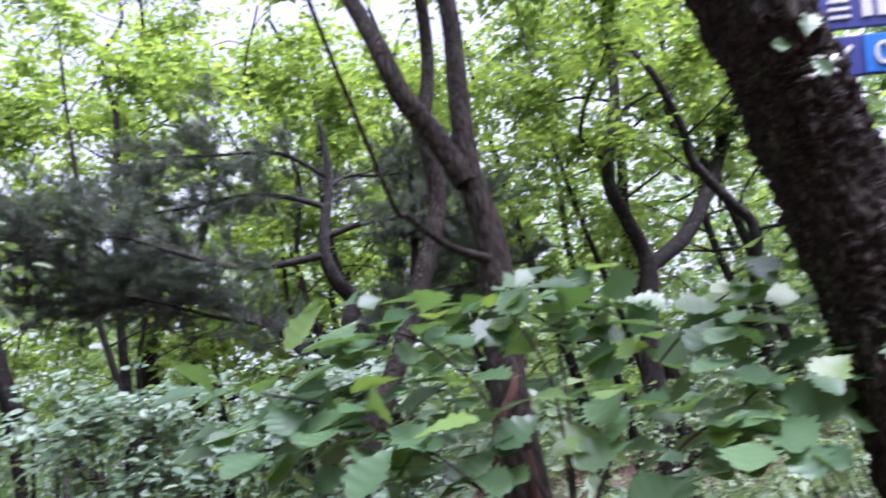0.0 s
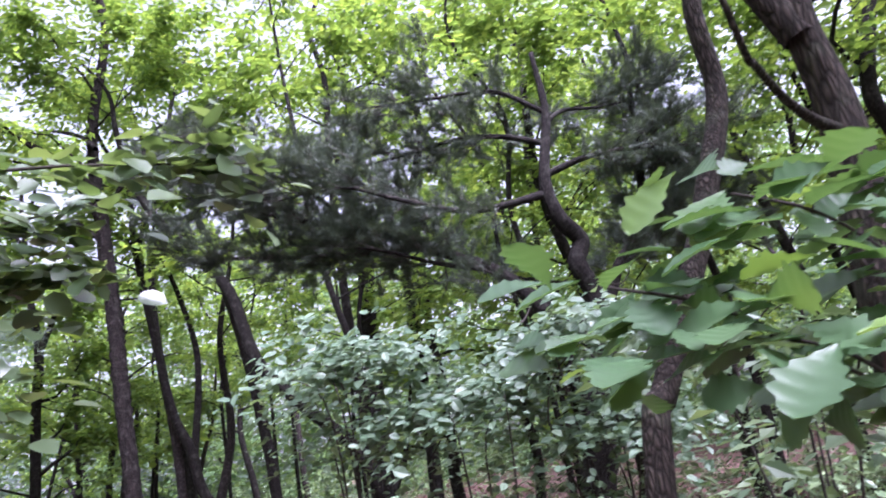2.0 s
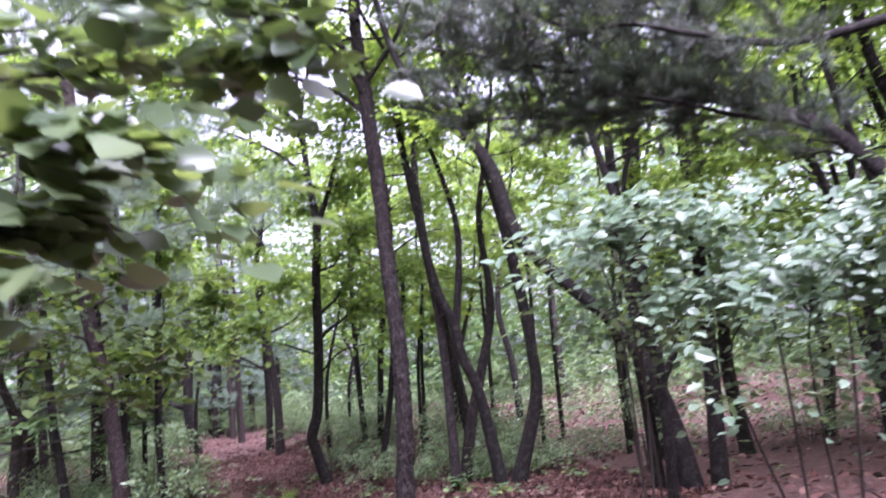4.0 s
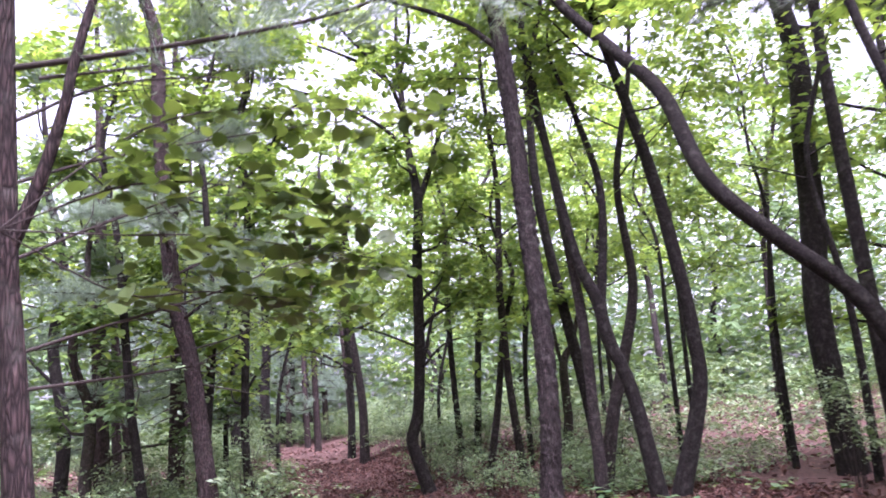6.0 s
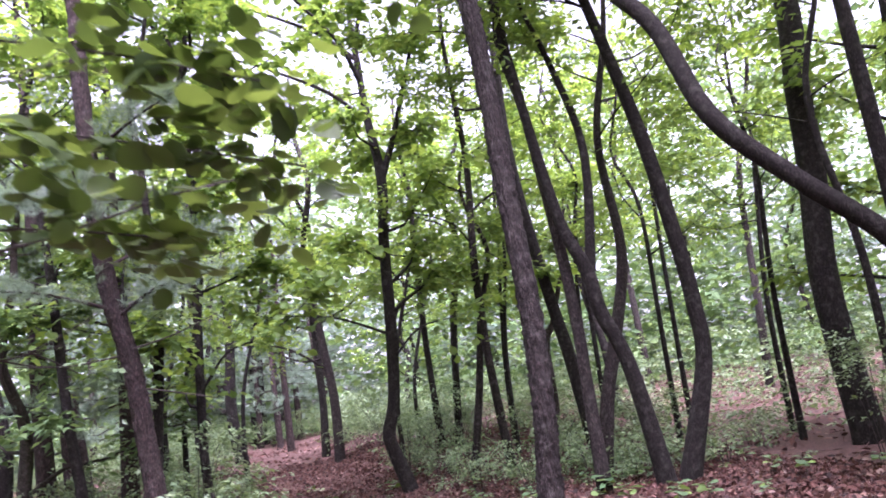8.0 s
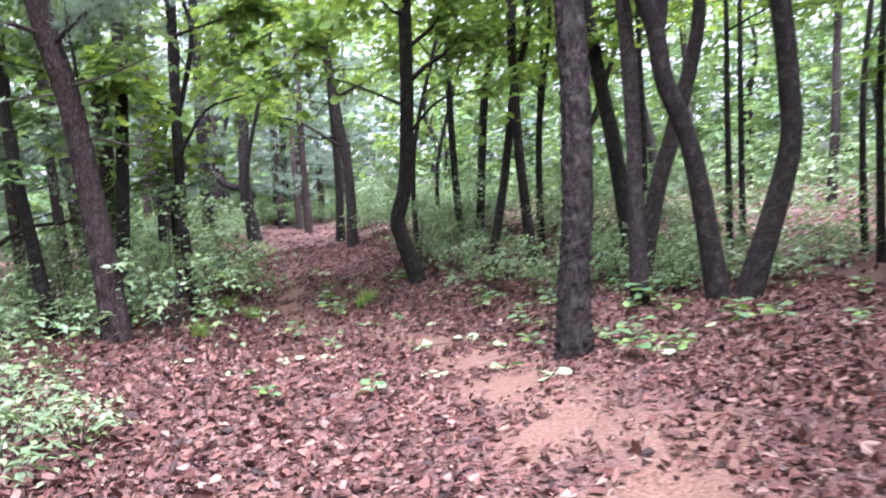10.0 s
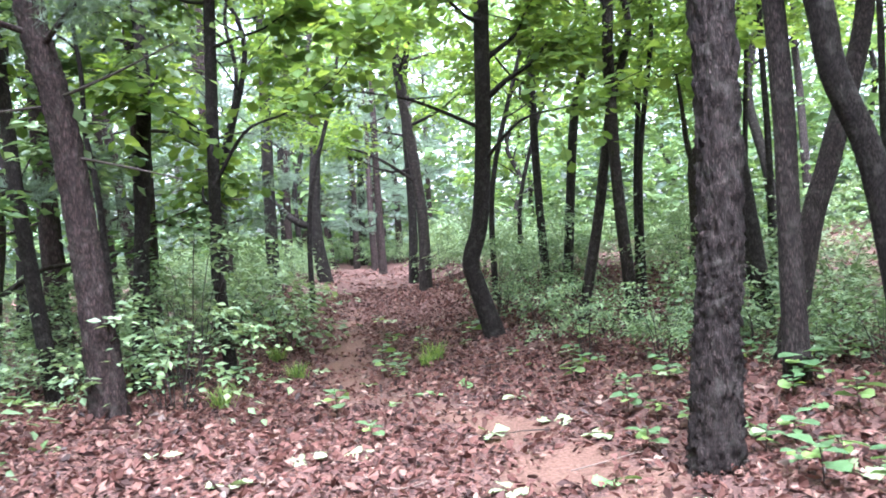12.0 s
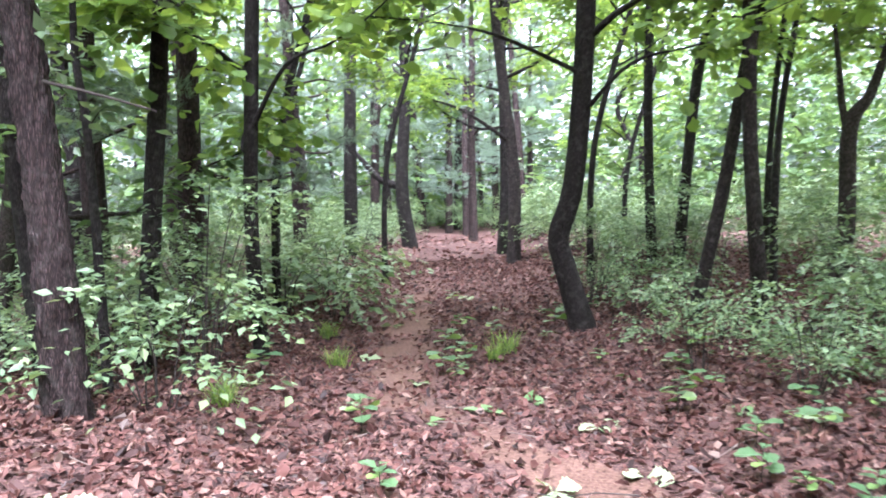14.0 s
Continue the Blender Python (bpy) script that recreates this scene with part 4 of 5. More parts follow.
leafy_bough("oak_sapling", "oak sapling with large lobed leaves held flat", (2.75, -2.5),
            [[OAK_STEM, (2.35, -2.35, 1.85, 0.004), (2.2, -2.25, 2.0, 0.004), (2.05, -2.15, 2.08, 0.003)],
             [OAK_STEM, (2.5, -2.45, 1.95, 0.004), (2.4, -2.38, 2.12, 0.004), (2.28, -2.3, 2.2, 0.003)],
             [OAK_STEM, (2.65, -2.55, 1.9, 0.004), (2.65, -2.5, 2.1, 0.004), (2.6, -2.42, 2.2, 0.003)],
             [OAK_STEM, (2.75, -2.7, 1.85, 0.004), (2.85, -2.85, 2.0, 0.004), (2.92, -2.95, 2.06, 0.003)],
             [OAK_STEM, (2.8, -2.8, 1.7, 0.004), (2.9, -2.95, 1.82, 0.004), (3.0, -3.1, 1.86, 0.003)],
             [OAK_STEM, (2.65, -2.75, 1.68, 0.004), (2.72, -2.88, 1.76, 0.004), (2.74, -3.0, 1.78, 0.003)],
             [OAK_STEM, (2.45, -2.45, 1.72, 0.004), (2.32, -2.4, 1.86, 0.004), (2.2, -2.35, 1.92, 0.003)],
             [OAK_STEM, (2.75, -2.5, 1.9, 0.004), (2.85, -2.45, 2.1, 0.004), (2.95, -2.5, 2.2, 0.003)]],
            80, 12, 4, 0.125, LEAF_OAK, LOBED, "sapling", 0.22, tilt=(-0.22, -0.25, 0.0))
HAZEL = (-0.45, -0.6, 2.3, 0.009)
leafy_bough("hazel_branch", "overhanging hazel branch with large rounded leaves", (-1.0, -0.5),
            [[HAZEL, (0.3, -0.75, 2.8, 0.009), (1.0, -0.75, 2.98, 0.006), (1.75, -0.85, 2.95, 0.003)],
             [HAZEL, (0.2, -0.6, 2.6, 0.009), (0.7, -0.5, 2.7, 0.006), (1.2, -0.45, 2.75, 0.003)],
             [HAZEL, (0.0, -0.4, 2.7, 0.009), (0.6, -0.3, 2.9, 0.006), (1.3, -0.4, 3.0, 0.003)],
             [HAZEL, (0.1, -0.8, 2.45, 0.009), (0.5, -0.85, 2.45, 0.006), (0.9, -0.8, 2.4, 0.003)],
             [HAZEL, (0.0, -0.7, 2.3, 0.009), (0.3, -0.75, 2.3, 0.006), (0.6, -0.7, 2.25, 0.003)]],
            81, 40, 6, 0.092, LEAF_ROUND, ROUND, "branch", 0.28, tilt=(0.1, -0.45, 0.0))
# these leaves take the darker colour that stands in for backlight
HAZEL_2 = (-1.2, 2.75, 2.3, 0.0035)
leafy_bough("hazel_branch", "hazel branch hung with rounded yellow-green leaves, darkened as if backlit", (-1.5, 2.4),
            [[HAZEL_2, (-0.8, 2.95, 2.5, 0.0045), (-0.4, 3.1, 2.5, 0.0035), (0.05, 3.2, 2.4, 0.003)],
             [HAZEL_2, (-0.85, 2.95, 2.3, 0.0045), (-0.5, 3.1, 2.3, 0.0035), (0.1, 3.3, 2.2, 0.003)],
             [HAZEL_2, (-0.75, 2.9, 2.7, 0.0045), (-0.3, 3.0, 2.8, 0.0035), (0.4, 3.2, 2.8, 0.003)],
             [HAZEL_2, (-0.9, 3.1, 2.1, 0.0045), (-0.6, 3.2, 2.1, 0.0035), (-0.25, 3.3, 2.05, 0.003)]],
            82, 22, 6, 0.08, LEAF_BACKLIT, ROUND, "branch", 0.26)


def climber_thicket(centre, radii, count, seed, label):
    """Climbers heaped over bushes: a dense skin of small pale leaves over woody stems."""
    g = np.random.default_rng(seed)
    c = np.array(centre)
    root = thing("climber_thicket", label, "bush")
    z = float(ground_z(c[0], c[1]))
    for k in range(4):
        a = g.uniform(0, 6.28)
        e = c + np.array([math.cos(a) * radii[0], math.sin(a) * radii[1], radii[2] * g.uniform(0.1, 0.7)]) * 0.8
        tube("stem", [(c[0] + 0.2 * math.cos(a), c[1] + 0.2 * math.sin(a), z - 0.1, 0.008), (*(0.5 * (c + e) + g.normal(0, 0.2, 3) - np.array([0, 0, 0.35])), 0.007), (*e, 0.003)], TWIG, root, 6, 5, 0.08, seed=k)
    u = unit(g.normal(0, 1, (count, 3)))
    u[:, 2] = np.where(u[:, 2] < -0.35, -u[:, 2], u[:, 2])
    lump = 1 + 0.45 * np.sin(5 * u[:, :1] + 3 * u[:, 1:2]) * np.sin(4 * u[:, 2:3] + 2 * u[:, 1:2] + seed)
    base = c + u * np.array(radii) * lump * g.uniform(0.35, 1.1, (count, 1))
    out = u * np.array([1, 1, 0.2]) + g.normal(0, 0.5, (count, 3))
    v, f = leaf_mesh_data(*sprays(g, base, out, 0.3, 6, 0.092, droop=0.5, tilt=(-0.3, -0.4, 0.0)), OVATE, 1.25)
    drop = c + np.stack([g.uniform(-1, 1, 70) * radii[0], g.uniform(-1, 1, 70) * radii[1], -radii[2] * g.uniform(0.3, 1.9, 70)], 1)
    v2, f2 = leaf_mesh_data(*sprays(g, drop, g.normal(0, 1, (70, 3)) * np.array([1, 1, 0.4]), 0.35, 6, 0.08, droop=0.7), OVATE, 1.1)
    f = f + [tuple(i + len(v) for i in q) for q in f2]
    v = np.vstack([v, v2])
    link_mesh("leaves", v, f, LEAF_VINE, root, smooth=False)


climber_thicket((3.05, 2.2, 2.62), (0.62, 0.6, 0.3), 210, 83, "climber with pale glossy leaves heaped over a bush")
climber_thicket((4.75, 1.5, 2.5), (0.75, 0.55, 0.3), 240, 84, "climber hanging in curtains of small pale leaves")
climber_thicket((3.75, 1.9, 2.15), (0.7, 0.6, 0.3), 190, 85, "climber spread over low boughs with pale leaves")
climber_thicket((4.7, 1.3, 1.75), (0.55, 0.5, 0.35), 130, 86, "climber curtain of pale leaves hanging before a trunk")


def sign_trunk():
    root = thing("oak_tree", "thick dark oak trunk beside the path, tied with pale tape", "tree")
    z = float(ground_z(2.88, -3.08))
    tube("trunk", [(2.85, -3.05, z - 0.2, 0.2), (2.92, -3.1, z + 0.15, 0.15), (3.02, -3.2, 1.2, 0.128), (3.04, -3.22, 1.74, 0.124), (3.04, -3.23, 2.0, 0.122), (2.99, -3.235, 2.25, 0.12), (2.93, -3.25, 2.45, 0.118), (2.86, -3.26, 2.65, 0.116), (2.7, -3.27, 3.2, 0.12), (2.5, -3.3, 4.5, 0.10), (2.3, -3.3, 7, 0.06)], BARK_GREY, root, 72, 26, 0.07, plates=0.15)
    for k, (a0, a1, h0, h1) in enumerate([(200, 262, 2.455, 2.475), (212, 250, 2.43, 2.438)]):
        rows = []
        for j in range(9):
            a = radians(a0 + (a1 - a0) * j / 8)
            wob = 0.006 * math.sin(j * 1.9 + k)
            for h in (h0 + wob, h1 + wob * 0.5):
                for r in (0.1245, 0.1265):
                    rows.append((2.935 + r * math.cos(a), -3.25 + r * math.sin(a), h))
        fs = []
        for j in range(8):
            p = 4 * j
            fs += [(p, p + 4, p + 6, p + 2), (p + 1, p + 3, p + 7, p + 5), (p, p + 1, p + 5, p + 4), (p + 2, p + 6, p + 7, p + 3)]
        link_mesh("tape", np.array(rows), fs, CLOTH_WHITE, root, "torn strip of pale tape")
    g = np.random.default_rng(77)
    base = np.array([[2.80, -3.36, 2.50], [2.80, -3.35, 2.46], [2.78, -3.33, 2.49]])
    v, f = leaf_mesh_data(base, np.array([[0.25, -0.2, 0.6], [0.1, -0.3, -0.5], [-0.5, 0.1, 0.1]]), np.array([[-0.7, -0.7, 0.1]] * 3), np.array([0.075, 0.06, 0.05]), LOBED)
    link_mesh("leaves", v, f, LEAF_OAK, root, "young yellow-green leaves on the bark", smooth=False)


sign_trunk()


# ---- shrubs, far wood, litter ----
def shrub(name, label, height, spread, stems, twigs, size, leaf, seed, per=8):
    """A bush standing at the origin: thin arching stems and small leaves in flat sprays."""
    g = np.random.default_rng(seed)
    root = thing(name, label, "bush", "undergrowth shrubs")
    paths = []
    for k in range(stems):
        a = k * 2.4 + g.normal(0, 0.4)
        e = g.uniform(0.35, 1.0)
        tip = np.array([math.cos(a) * spread * e, math.sin(a) * spread * e, height * g.uniform(0.35, 1.0)])
        pth = [(0.08 * math.cos(a), 0.08 * math.sin(a), -0.08, 0.008), (*(tip * np.array([0.35, 0.35, 0.6])), 0.006), (*(tip * np.array([0.75, 0.75, 1.0])), 0.004), (*(tip * np.array([1.25, 1.25, 0.92])), 0.002)]
        tube("stem", pth, TWIG, root, 3, 2, 0.0, seed=k)
        paths.append(pth)
    v, f = foliage_on(g, paths, twigs, 0.42, per, size, SIMPLE, 0.22, droop=0.25)
    link_mesh("leaves", v, f, leaf, root, smooth=False)
    return root


PATH_XY = np.array([(1.1, -4), (1.1, -3), (1.2, -2), (0.7, -0.8), (0.1, 0.5), (0.1, 1), (0.6, 2.8), (0.65, 4), (0.7, 5.5), (0.8, 7.3)])


def clear(x, y, room):
    return np.min(np.hypot(PATH_XY[:, 0] - x, PATH_XY[:, 1] - y)) > room


def scatter_shrubs():
    kinds = [shrub("shrub", "leafy undergrowth shrub with small grey-green leaves", 1.0, 0.75, 9, 12, 0.085, LEAF_SHRUB, 90),
             shrub("shrub", "low bushy undergrowth with fresh green leaves", 0.7, 0.7, 9, 12, 0.08, LEAF_SHRUB, 91),
             shrub("shrub", "tall thin undergrowth shrub with sparse leaves", 1.7, 0.8, 10, 12, 0.085, LEAF_SHRUB, 92),
             shrub("shrub", "arching undergrowth shrub with layered leaves", 1.25, 1.0, 11, 12, 0.085, LEAF_SHRUB, 93)]
    g = np.random.default_rng(94)
    spots = []
    # thick along the near edge of the trail and behind, thin on the leaf-covered clearing
    for _ in range(1600):
        y = g.uniform(9.6, 34)
        side = g.choice([-1, 1])
        off = (2.0 if side < 0 else 2.4 if y < 20 else 2.0) + abs(g.normal(0, 3.2))
        x = trail_x(y) + side * off
        if side < 0 and y < 12.2 and x > -2.35:
            continue
        if side < 0 and y < 13.5 and x > -1.9 or y < 12 and -4.3 < x < -2.0:
            continue
        if side > 0 and y < 12.8 and (x < 2.6 or x < 8.5 and g.uniform() < 0.95):
            continue
        if all((x - a) ** 2 + (y - b) ** 2 > (0.5 + 0.012 * y) ** 2 for a, b in spots):
            spots.append((x, y))
        if len(spots) > 120:
            break
    for _ in range(500):
        x, y = g.uniform(-6, 11), g.uniform(-6, 10)
        if clear(x, y, 2.6) and all((x - a) ** 2 + (y - b) ** 2 > 0.7 for a, b in spots) and (x > 3.0 or x < -2.2) and not (2.5 < x < 9.5 and 0.4 < y < 10.5) and not (-4.6 < x < 0 and 3.5 < y < 10.5):
            spots.append((x, y))
        if len(spots) > 205:
            break
    for _ in range(26):
        spots.append((g.uniform(-9.5, -2.0), g.uniform(35.5, 42)))
    used = [False] * 4
    for x, y in spots:
        k = int(g.choice(4, p=[0.35, 0.25, 0.15, 0.25]))
        m = pose(x, y, float(ground_z(x, y)), g.normal(0, 5), g.normal(0, 5), g.uniform(0, 360))
        s = g.uniform(0.75, 1.2) * (0.7 if y < 20 and 0 < x < 3.5 else 1.0)
        if not used[k]:
            kinds[k].matrix_basis = m
            used[k] = True
        else:
            c = copy_thing(kinds[k], m)
            c.scale = (s, s, s * g.uniform(0.85, 1.15))


scatter_shrubs()


def far_wood():
    """The wood all round: a few kinds of tree, repeated with other turns and sizes."""
    g = np.random.default_rng(100)
    kinds = []
    for k in range(6):
        h = (9.5, 11, 12, 8, 10, 12.5)[k]
        bend = g.normal(0, 0.35, (4, 2))
        axis = [(0, 0, 0, 0.13)] + [(bend[i, 0] * (i + 1) / 3, bend[i, 1] * (i + 1) / 3, h * 0.17 * (i + 1), 0.125 - 0.016 * i) for i in range(4)]
        bark = (BARK_DARK, BARK_OAK, BARK_DARK, BARK_GREY, BARK_DARK, BARK_OAK)[k]
        leaf = (LEAF_CANOPY, LEAF_FAR, LEAF_CANOPY, LEAF_FAR, LEAF_CANOPY, LEAF_FAR)[k]
        t = broadleaf_at_origin(axis, h, 13, bark, leaf, 110 + k, (0.18, 0.26, 0.34, 0.16, 0.24, 0.4)[k])
        kinds.append(t)
    g2 = np.random.default_rng(101)
    pines = [conifer_at_origin(120), conifer_at_origin(121)]
    spots = []
    for _ in range(6000):
        a, d = g2.uniform(0, 6.283), 7 + 45 * g2.uniform(0, 1) ** 0.75
        x, y = 0.8 + d * math.cos(a), 5 + d * math.sin(a) * 1.05
        ahead = y > 14
        if not clear(x, y, 6.5) or abs(x - trail_x(y)) < 1.9:
            continue
        if y < 19.5 and y > 5 and -6 < x < 6:
            continue
        if y < 9 and y > -6 and 1 < x < 9:
            continue
        if all((x - p) ** 2 + (y - q) ** 2 > (1.25 + 0.03 * d) ** 2 for p, q in spots):
            spots.append((x, y))
        if len(spots) > 135:
            break
    for p in [(-6.2, 16.5), (-7.2, 20.0), (-5.8, 22.5), (-3.6, 31), (-4.4, 34), (-8.5, 14.5), (-2.6, 36), (-7.0, 26), (-9.5, 18.5), (-6.4, 29.5), (-5.6, 14.0), (-4.7, 16.3), (-5.6, 36.5), (-4.2, 39.5), (-7.0, 38.0), (-5.4, 43.0), (-8.4, 42.0), (-3.0, 42.0)]:
        spots.append(p)
    first = [True] * 8
    for x, y in spots:
        pine = x < -2.5 and y > 14 and (g2.uniform() < 0.5 or (x, y) in spots[-18:])
        k = 6 + int(g2.integers(2)) if pine else int(g2.integers(6))
        src = pines[k - 6] if pine else kinds[k]
        m = pose(x, y, float(ground_z(x, y)), g2.normal(0, 3), g2.normal(0, 3), g2.uniform(0, 360))
        s = g2.uniform(0.8, 1.2)
        if first[k]:
            src.matrix_basis = m
            first[k] = False
        else:
            copy_thing(src, m).scale = (s, s, s)


def broadleaf_at_origin(axis, h, limbs, bark, leaf, seed, low):
    z = float(ground_z(0, 0))
    axis = [(x, y, q + z, r) for x, y, q, r in axis]
    t = broadleaf("oak_tree", axis, h + z, limbs, "oak of the surrounding wood with a leafy crown", bark, leaf, seed, low=low, reach=3.2, twigs=30, per=7, size=0.23, group="wood trees", sides=8, fuller=1.0)
    for o in t.children:
        o.data.transform(Matrix.Translation((0, 0, -z)))
    return t


def conifer_at_origin(seed):
    g = np.random.default_rng(seed)
    root = thing("pine_tree", "grey-green pine of the surrounding wood", "tree", "wood pines")
    tube("trunk", [(0, 0, -0.2, 0.16), (0.03, 0, 3, 0.12), (-0.05, 0.05, 6, 0.09), (0, 0, 10, 0.03)], BARK_PINE, root, 9, 4, 0.06)
    paths = []
    for i in range(20):
        z = 1.8 + 7.6 * i / 20
        pth = limb_path(g, (0, 0, z), i * 2.4 + g.normal(0, 0.3), g.uniform(-0.05, 0.2), 2.2 - 1.5 * i / 20, 0.03, 4)
        tube("bough", pth, BARK_PINE, root, 5, 2, 0.05)
        paths.append(pth)
    v, f, tw = pine_foliage(g, paths, 110, 0.5, 8, 0.15, 0.0055, 0.25)
    link_mesh("needles", v, f, NEEDLE_BLUE, root, smooth=False)
    return root


far_wood()


def distant_leaves():
    """The closed wood beyond, as loose clumps of leaf round the whole place."""
    g = np.random.default_rng(130)
    n = 30000
    a = g.uniform(0, 6.283, n)
    d = 24 + 40 * g.uniform(0, 1, n) ** 0.8
    zz = g.uniform(0, 1, n) ** 1.25 * (5 + 0.3 * d)
    x, y = 0.8 + d * np.cos(a), 8 + d * np.sin(a)
    base = np.stack([x, y, ground_z(x, y) + 0.25 + zz], 1)
    base = base[np.abs(x - trail_x(y)) > np.where(y < 36, 2.5, 0.0)]
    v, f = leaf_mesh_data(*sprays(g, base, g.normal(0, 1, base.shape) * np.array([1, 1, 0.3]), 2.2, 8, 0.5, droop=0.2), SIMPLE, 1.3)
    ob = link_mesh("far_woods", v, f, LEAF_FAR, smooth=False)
    tagged(ob, "distant closed green woodland foliage", "woods", kind="stuff")
    # dense low growth behind the far trunks
    n = 17000
    a = g.uniform(0, 6.283, n)
    d = 36 + 26 * g.uniform(0, 1, n)
    x, y = 0.8 + d * np.cos(a), 8 + d * np.sin(a)
    base = np.stack([x, y, ground_z(x, y) + 0.2 + 9 * g.uniform(0, 1, n) ** 1.3], 1)
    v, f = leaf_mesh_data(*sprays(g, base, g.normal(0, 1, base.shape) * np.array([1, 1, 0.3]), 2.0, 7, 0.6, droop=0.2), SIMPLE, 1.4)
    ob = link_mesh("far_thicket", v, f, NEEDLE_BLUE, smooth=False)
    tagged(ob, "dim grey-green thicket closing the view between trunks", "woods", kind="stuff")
    # sapling foliage that closes the view between the trunks
    n = 7000
    a = g.uniform(0, 6.283, n)
    d = 17 + 15 * g.uniform(0, 1, n)
    base = np.stack([1.2 + d * np.cos(a), 6 + d * np.sin(a), 1.0 + 5.0 * g.uniform(0, 1, n) ** 1.2], 1)
    x, y = base[:, 0], base[:, 1]
    base = base[(np.abs(x - trail_x(y)) > 2.6) & (g.uniform(0, 1, n) < np.clip(0.55 + np.sin(0.7 * x + 1.1) * np.sin(0.8 * y) * 0.7, 0.15, 1)) & ((x > 1) | (y < 12))]
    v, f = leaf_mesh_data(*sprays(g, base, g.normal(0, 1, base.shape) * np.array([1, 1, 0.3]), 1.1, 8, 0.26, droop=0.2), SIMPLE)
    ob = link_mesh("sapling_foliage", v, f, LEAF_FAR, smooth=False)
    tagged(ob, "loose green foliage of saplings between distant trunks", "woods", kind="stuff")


distant_leaves()


def low_undergrowth():
    """Countless seedlings and brambles between the trunks."""
    g = np.random.default_rng(135)
    n = 10000
    x, y = g.uniform(-24, 26, n), g.uniform(-9, 46, n)
    off = np.abs(x - trail_x(y))
    keep = (off > np.where(y > 15, 2.2, 3.0)) & ~((y < 13.5) & (x > -2.6) & (x < 3.2)) & ~((y < 8.5) & (x > -3.2) & (x < 3.4))
    keep &= g.uniform(0, 1, n) < np.clip(0.5 + 1.3 * np.sin(0.9 * x + 0.4 * y) * np.sin(0.7 * y - 0.5 * x), 0.05, 1)
    keep &= ~((x > 2) & (x < 11) & (y > -1) & (y < 13.5) & (g.uniform(0, 1, n) < 0.93))
    x, y = x[keep], y[keep]
    m = 1000
    x = np.concatenate([x, g.uniform(3.6, 13, m)])
    y = np.concatenate([y, g.uniform(13.6, 27, m)])
    base = np.stack([x, y, ground_z(x, y) + 0.08 + 1.9 * g.uniform(0, 1, len(x)) ** 1.8 * np.clip((np.hypot(x, y - 6) - 6) / 8, 0.25, 1)], 1)
    v, f = leaf_mesh_data(*sprays(g, base, g.normal(0, 1, base.shape) * np.array([1, 1, 0.3]), 0.5, 9, 0.13, droop=0.2), SIMPLE)
    ob = link_mesh("undergrowth", v, f, LEAF_SHRUB, smooth=False)
    tagged(ob, "loose green undergrowth of seedlings and brambles", "undergrowth", kind="stuff")


low_undergrowth()


def leaf_litter():
    g = np.random.default_rng(140)
    n = 100000
    y = 6.4 + 18 * g.uniform(0, 1, n) ** 1.3
    x = g.uniform(-4.8, 5.6, n)
    keep = g.uniform(0, 1, n) > 1.0 * bare_soil(x, y)
    x, y = x[keep], y[keep]
    pos = np.stack([x, y, ground_z(x, y) - 0.02 * bare_soil(x, y) + g.uniform(0.004, 0.03, len(x))], 1)
    al = g.normal(0, 1, pos.shape) * np.array([1, 1, 0.35])
    no = np.array([0, 0, 1.0]) + g.normal(0, 0.62, pos.shape)
    v, f = leaf_mesh_data(pos, al, no, 0.03 + 0.072 * g.uniform(0, 1, len(x)) ** 1.6, CURLED, 1.05)
    v = v + g.normal(0, 0.0075, v.shape)
    ob = link_mesh("leaf_litter", v, f, LEAF_DEAD, smooth=False)
    tagged(ob, "thick litter of pinkish-brown dead oak leaves", "leaf litter", kind="stuff")
    n = 24000
    x, y = g.uniform(-14, 16, n), g.uniform(-7, 34, n)
    keep = clear_mask(x, y)
    x, y = x[keep], y[keep]
    pos = np.stack([x, y, ground_z(x, y) + g.uniform(0.0, 0.03, len(x))], 1)
    v, f = leaf_mesh_data(pos, g.normal(0, 1, pos.shape) * np.array([1, 1, 0.2]), np.array([0, 0, 1.0]) + g.normal(0, 0.4, pos.shape), g.uniform(0.09, 0.19, len(x)), CURLED)
    ob = link_mesh("leaf_litter", v, f, LEAF_DEAD, smooth=False)
    tagged(ob, "scattered dead leaves under the trees", "leaf litter", kind="stuff")


def clear_mask(x, y):
    return ~((y > 6.4) & (y < 24) & (x > -4.8) & (x < 5.6))


leaf_litter()


def near_shrubs():
    """Low broad-leaved plants at the edge of the clearing."""
    g = np.random.default_rng(145)
    src = shrub("shrub", "low shrub with broad soft green leaves", 0.55, 0.5, 8, 6, 0.11, LEAF_SHRUB, 96, per=6)
    spots = [(-1.6, 7.2, 0.6), (-2.0, 8.2, 0.6), (-2.7, 9.4, 0.6), (-1.5, 7.8, 0.5), (-3.1, 17.6, 1.4), (-3.7, 18.8, 1.7), (-3.9, 17.3, 1.6), (-3.9, 20.4, 1.6), (1.3, 17.0, 1.0), (1.9, 15.4, 0.8), (2.6, 14.6, 0.9), (3.4, 12.6, 0.7), (4.9, 12.4, 0.8), (3.9, 13.2, 1.0), (2.4, 13.4, 0.6), (1.2, 15.4, 0.6)]
    for i, (x, y, s) in enumerate(spots):
        m = pose(x, y, float(ground_z(x, y)), 0, 0, g.uniform(0, 360))
        ob = src if i == 0 else copy_thing(src, m)
        ob.matrix_basis = m
        ob.scale = (s, s, s)


near_shrubs()


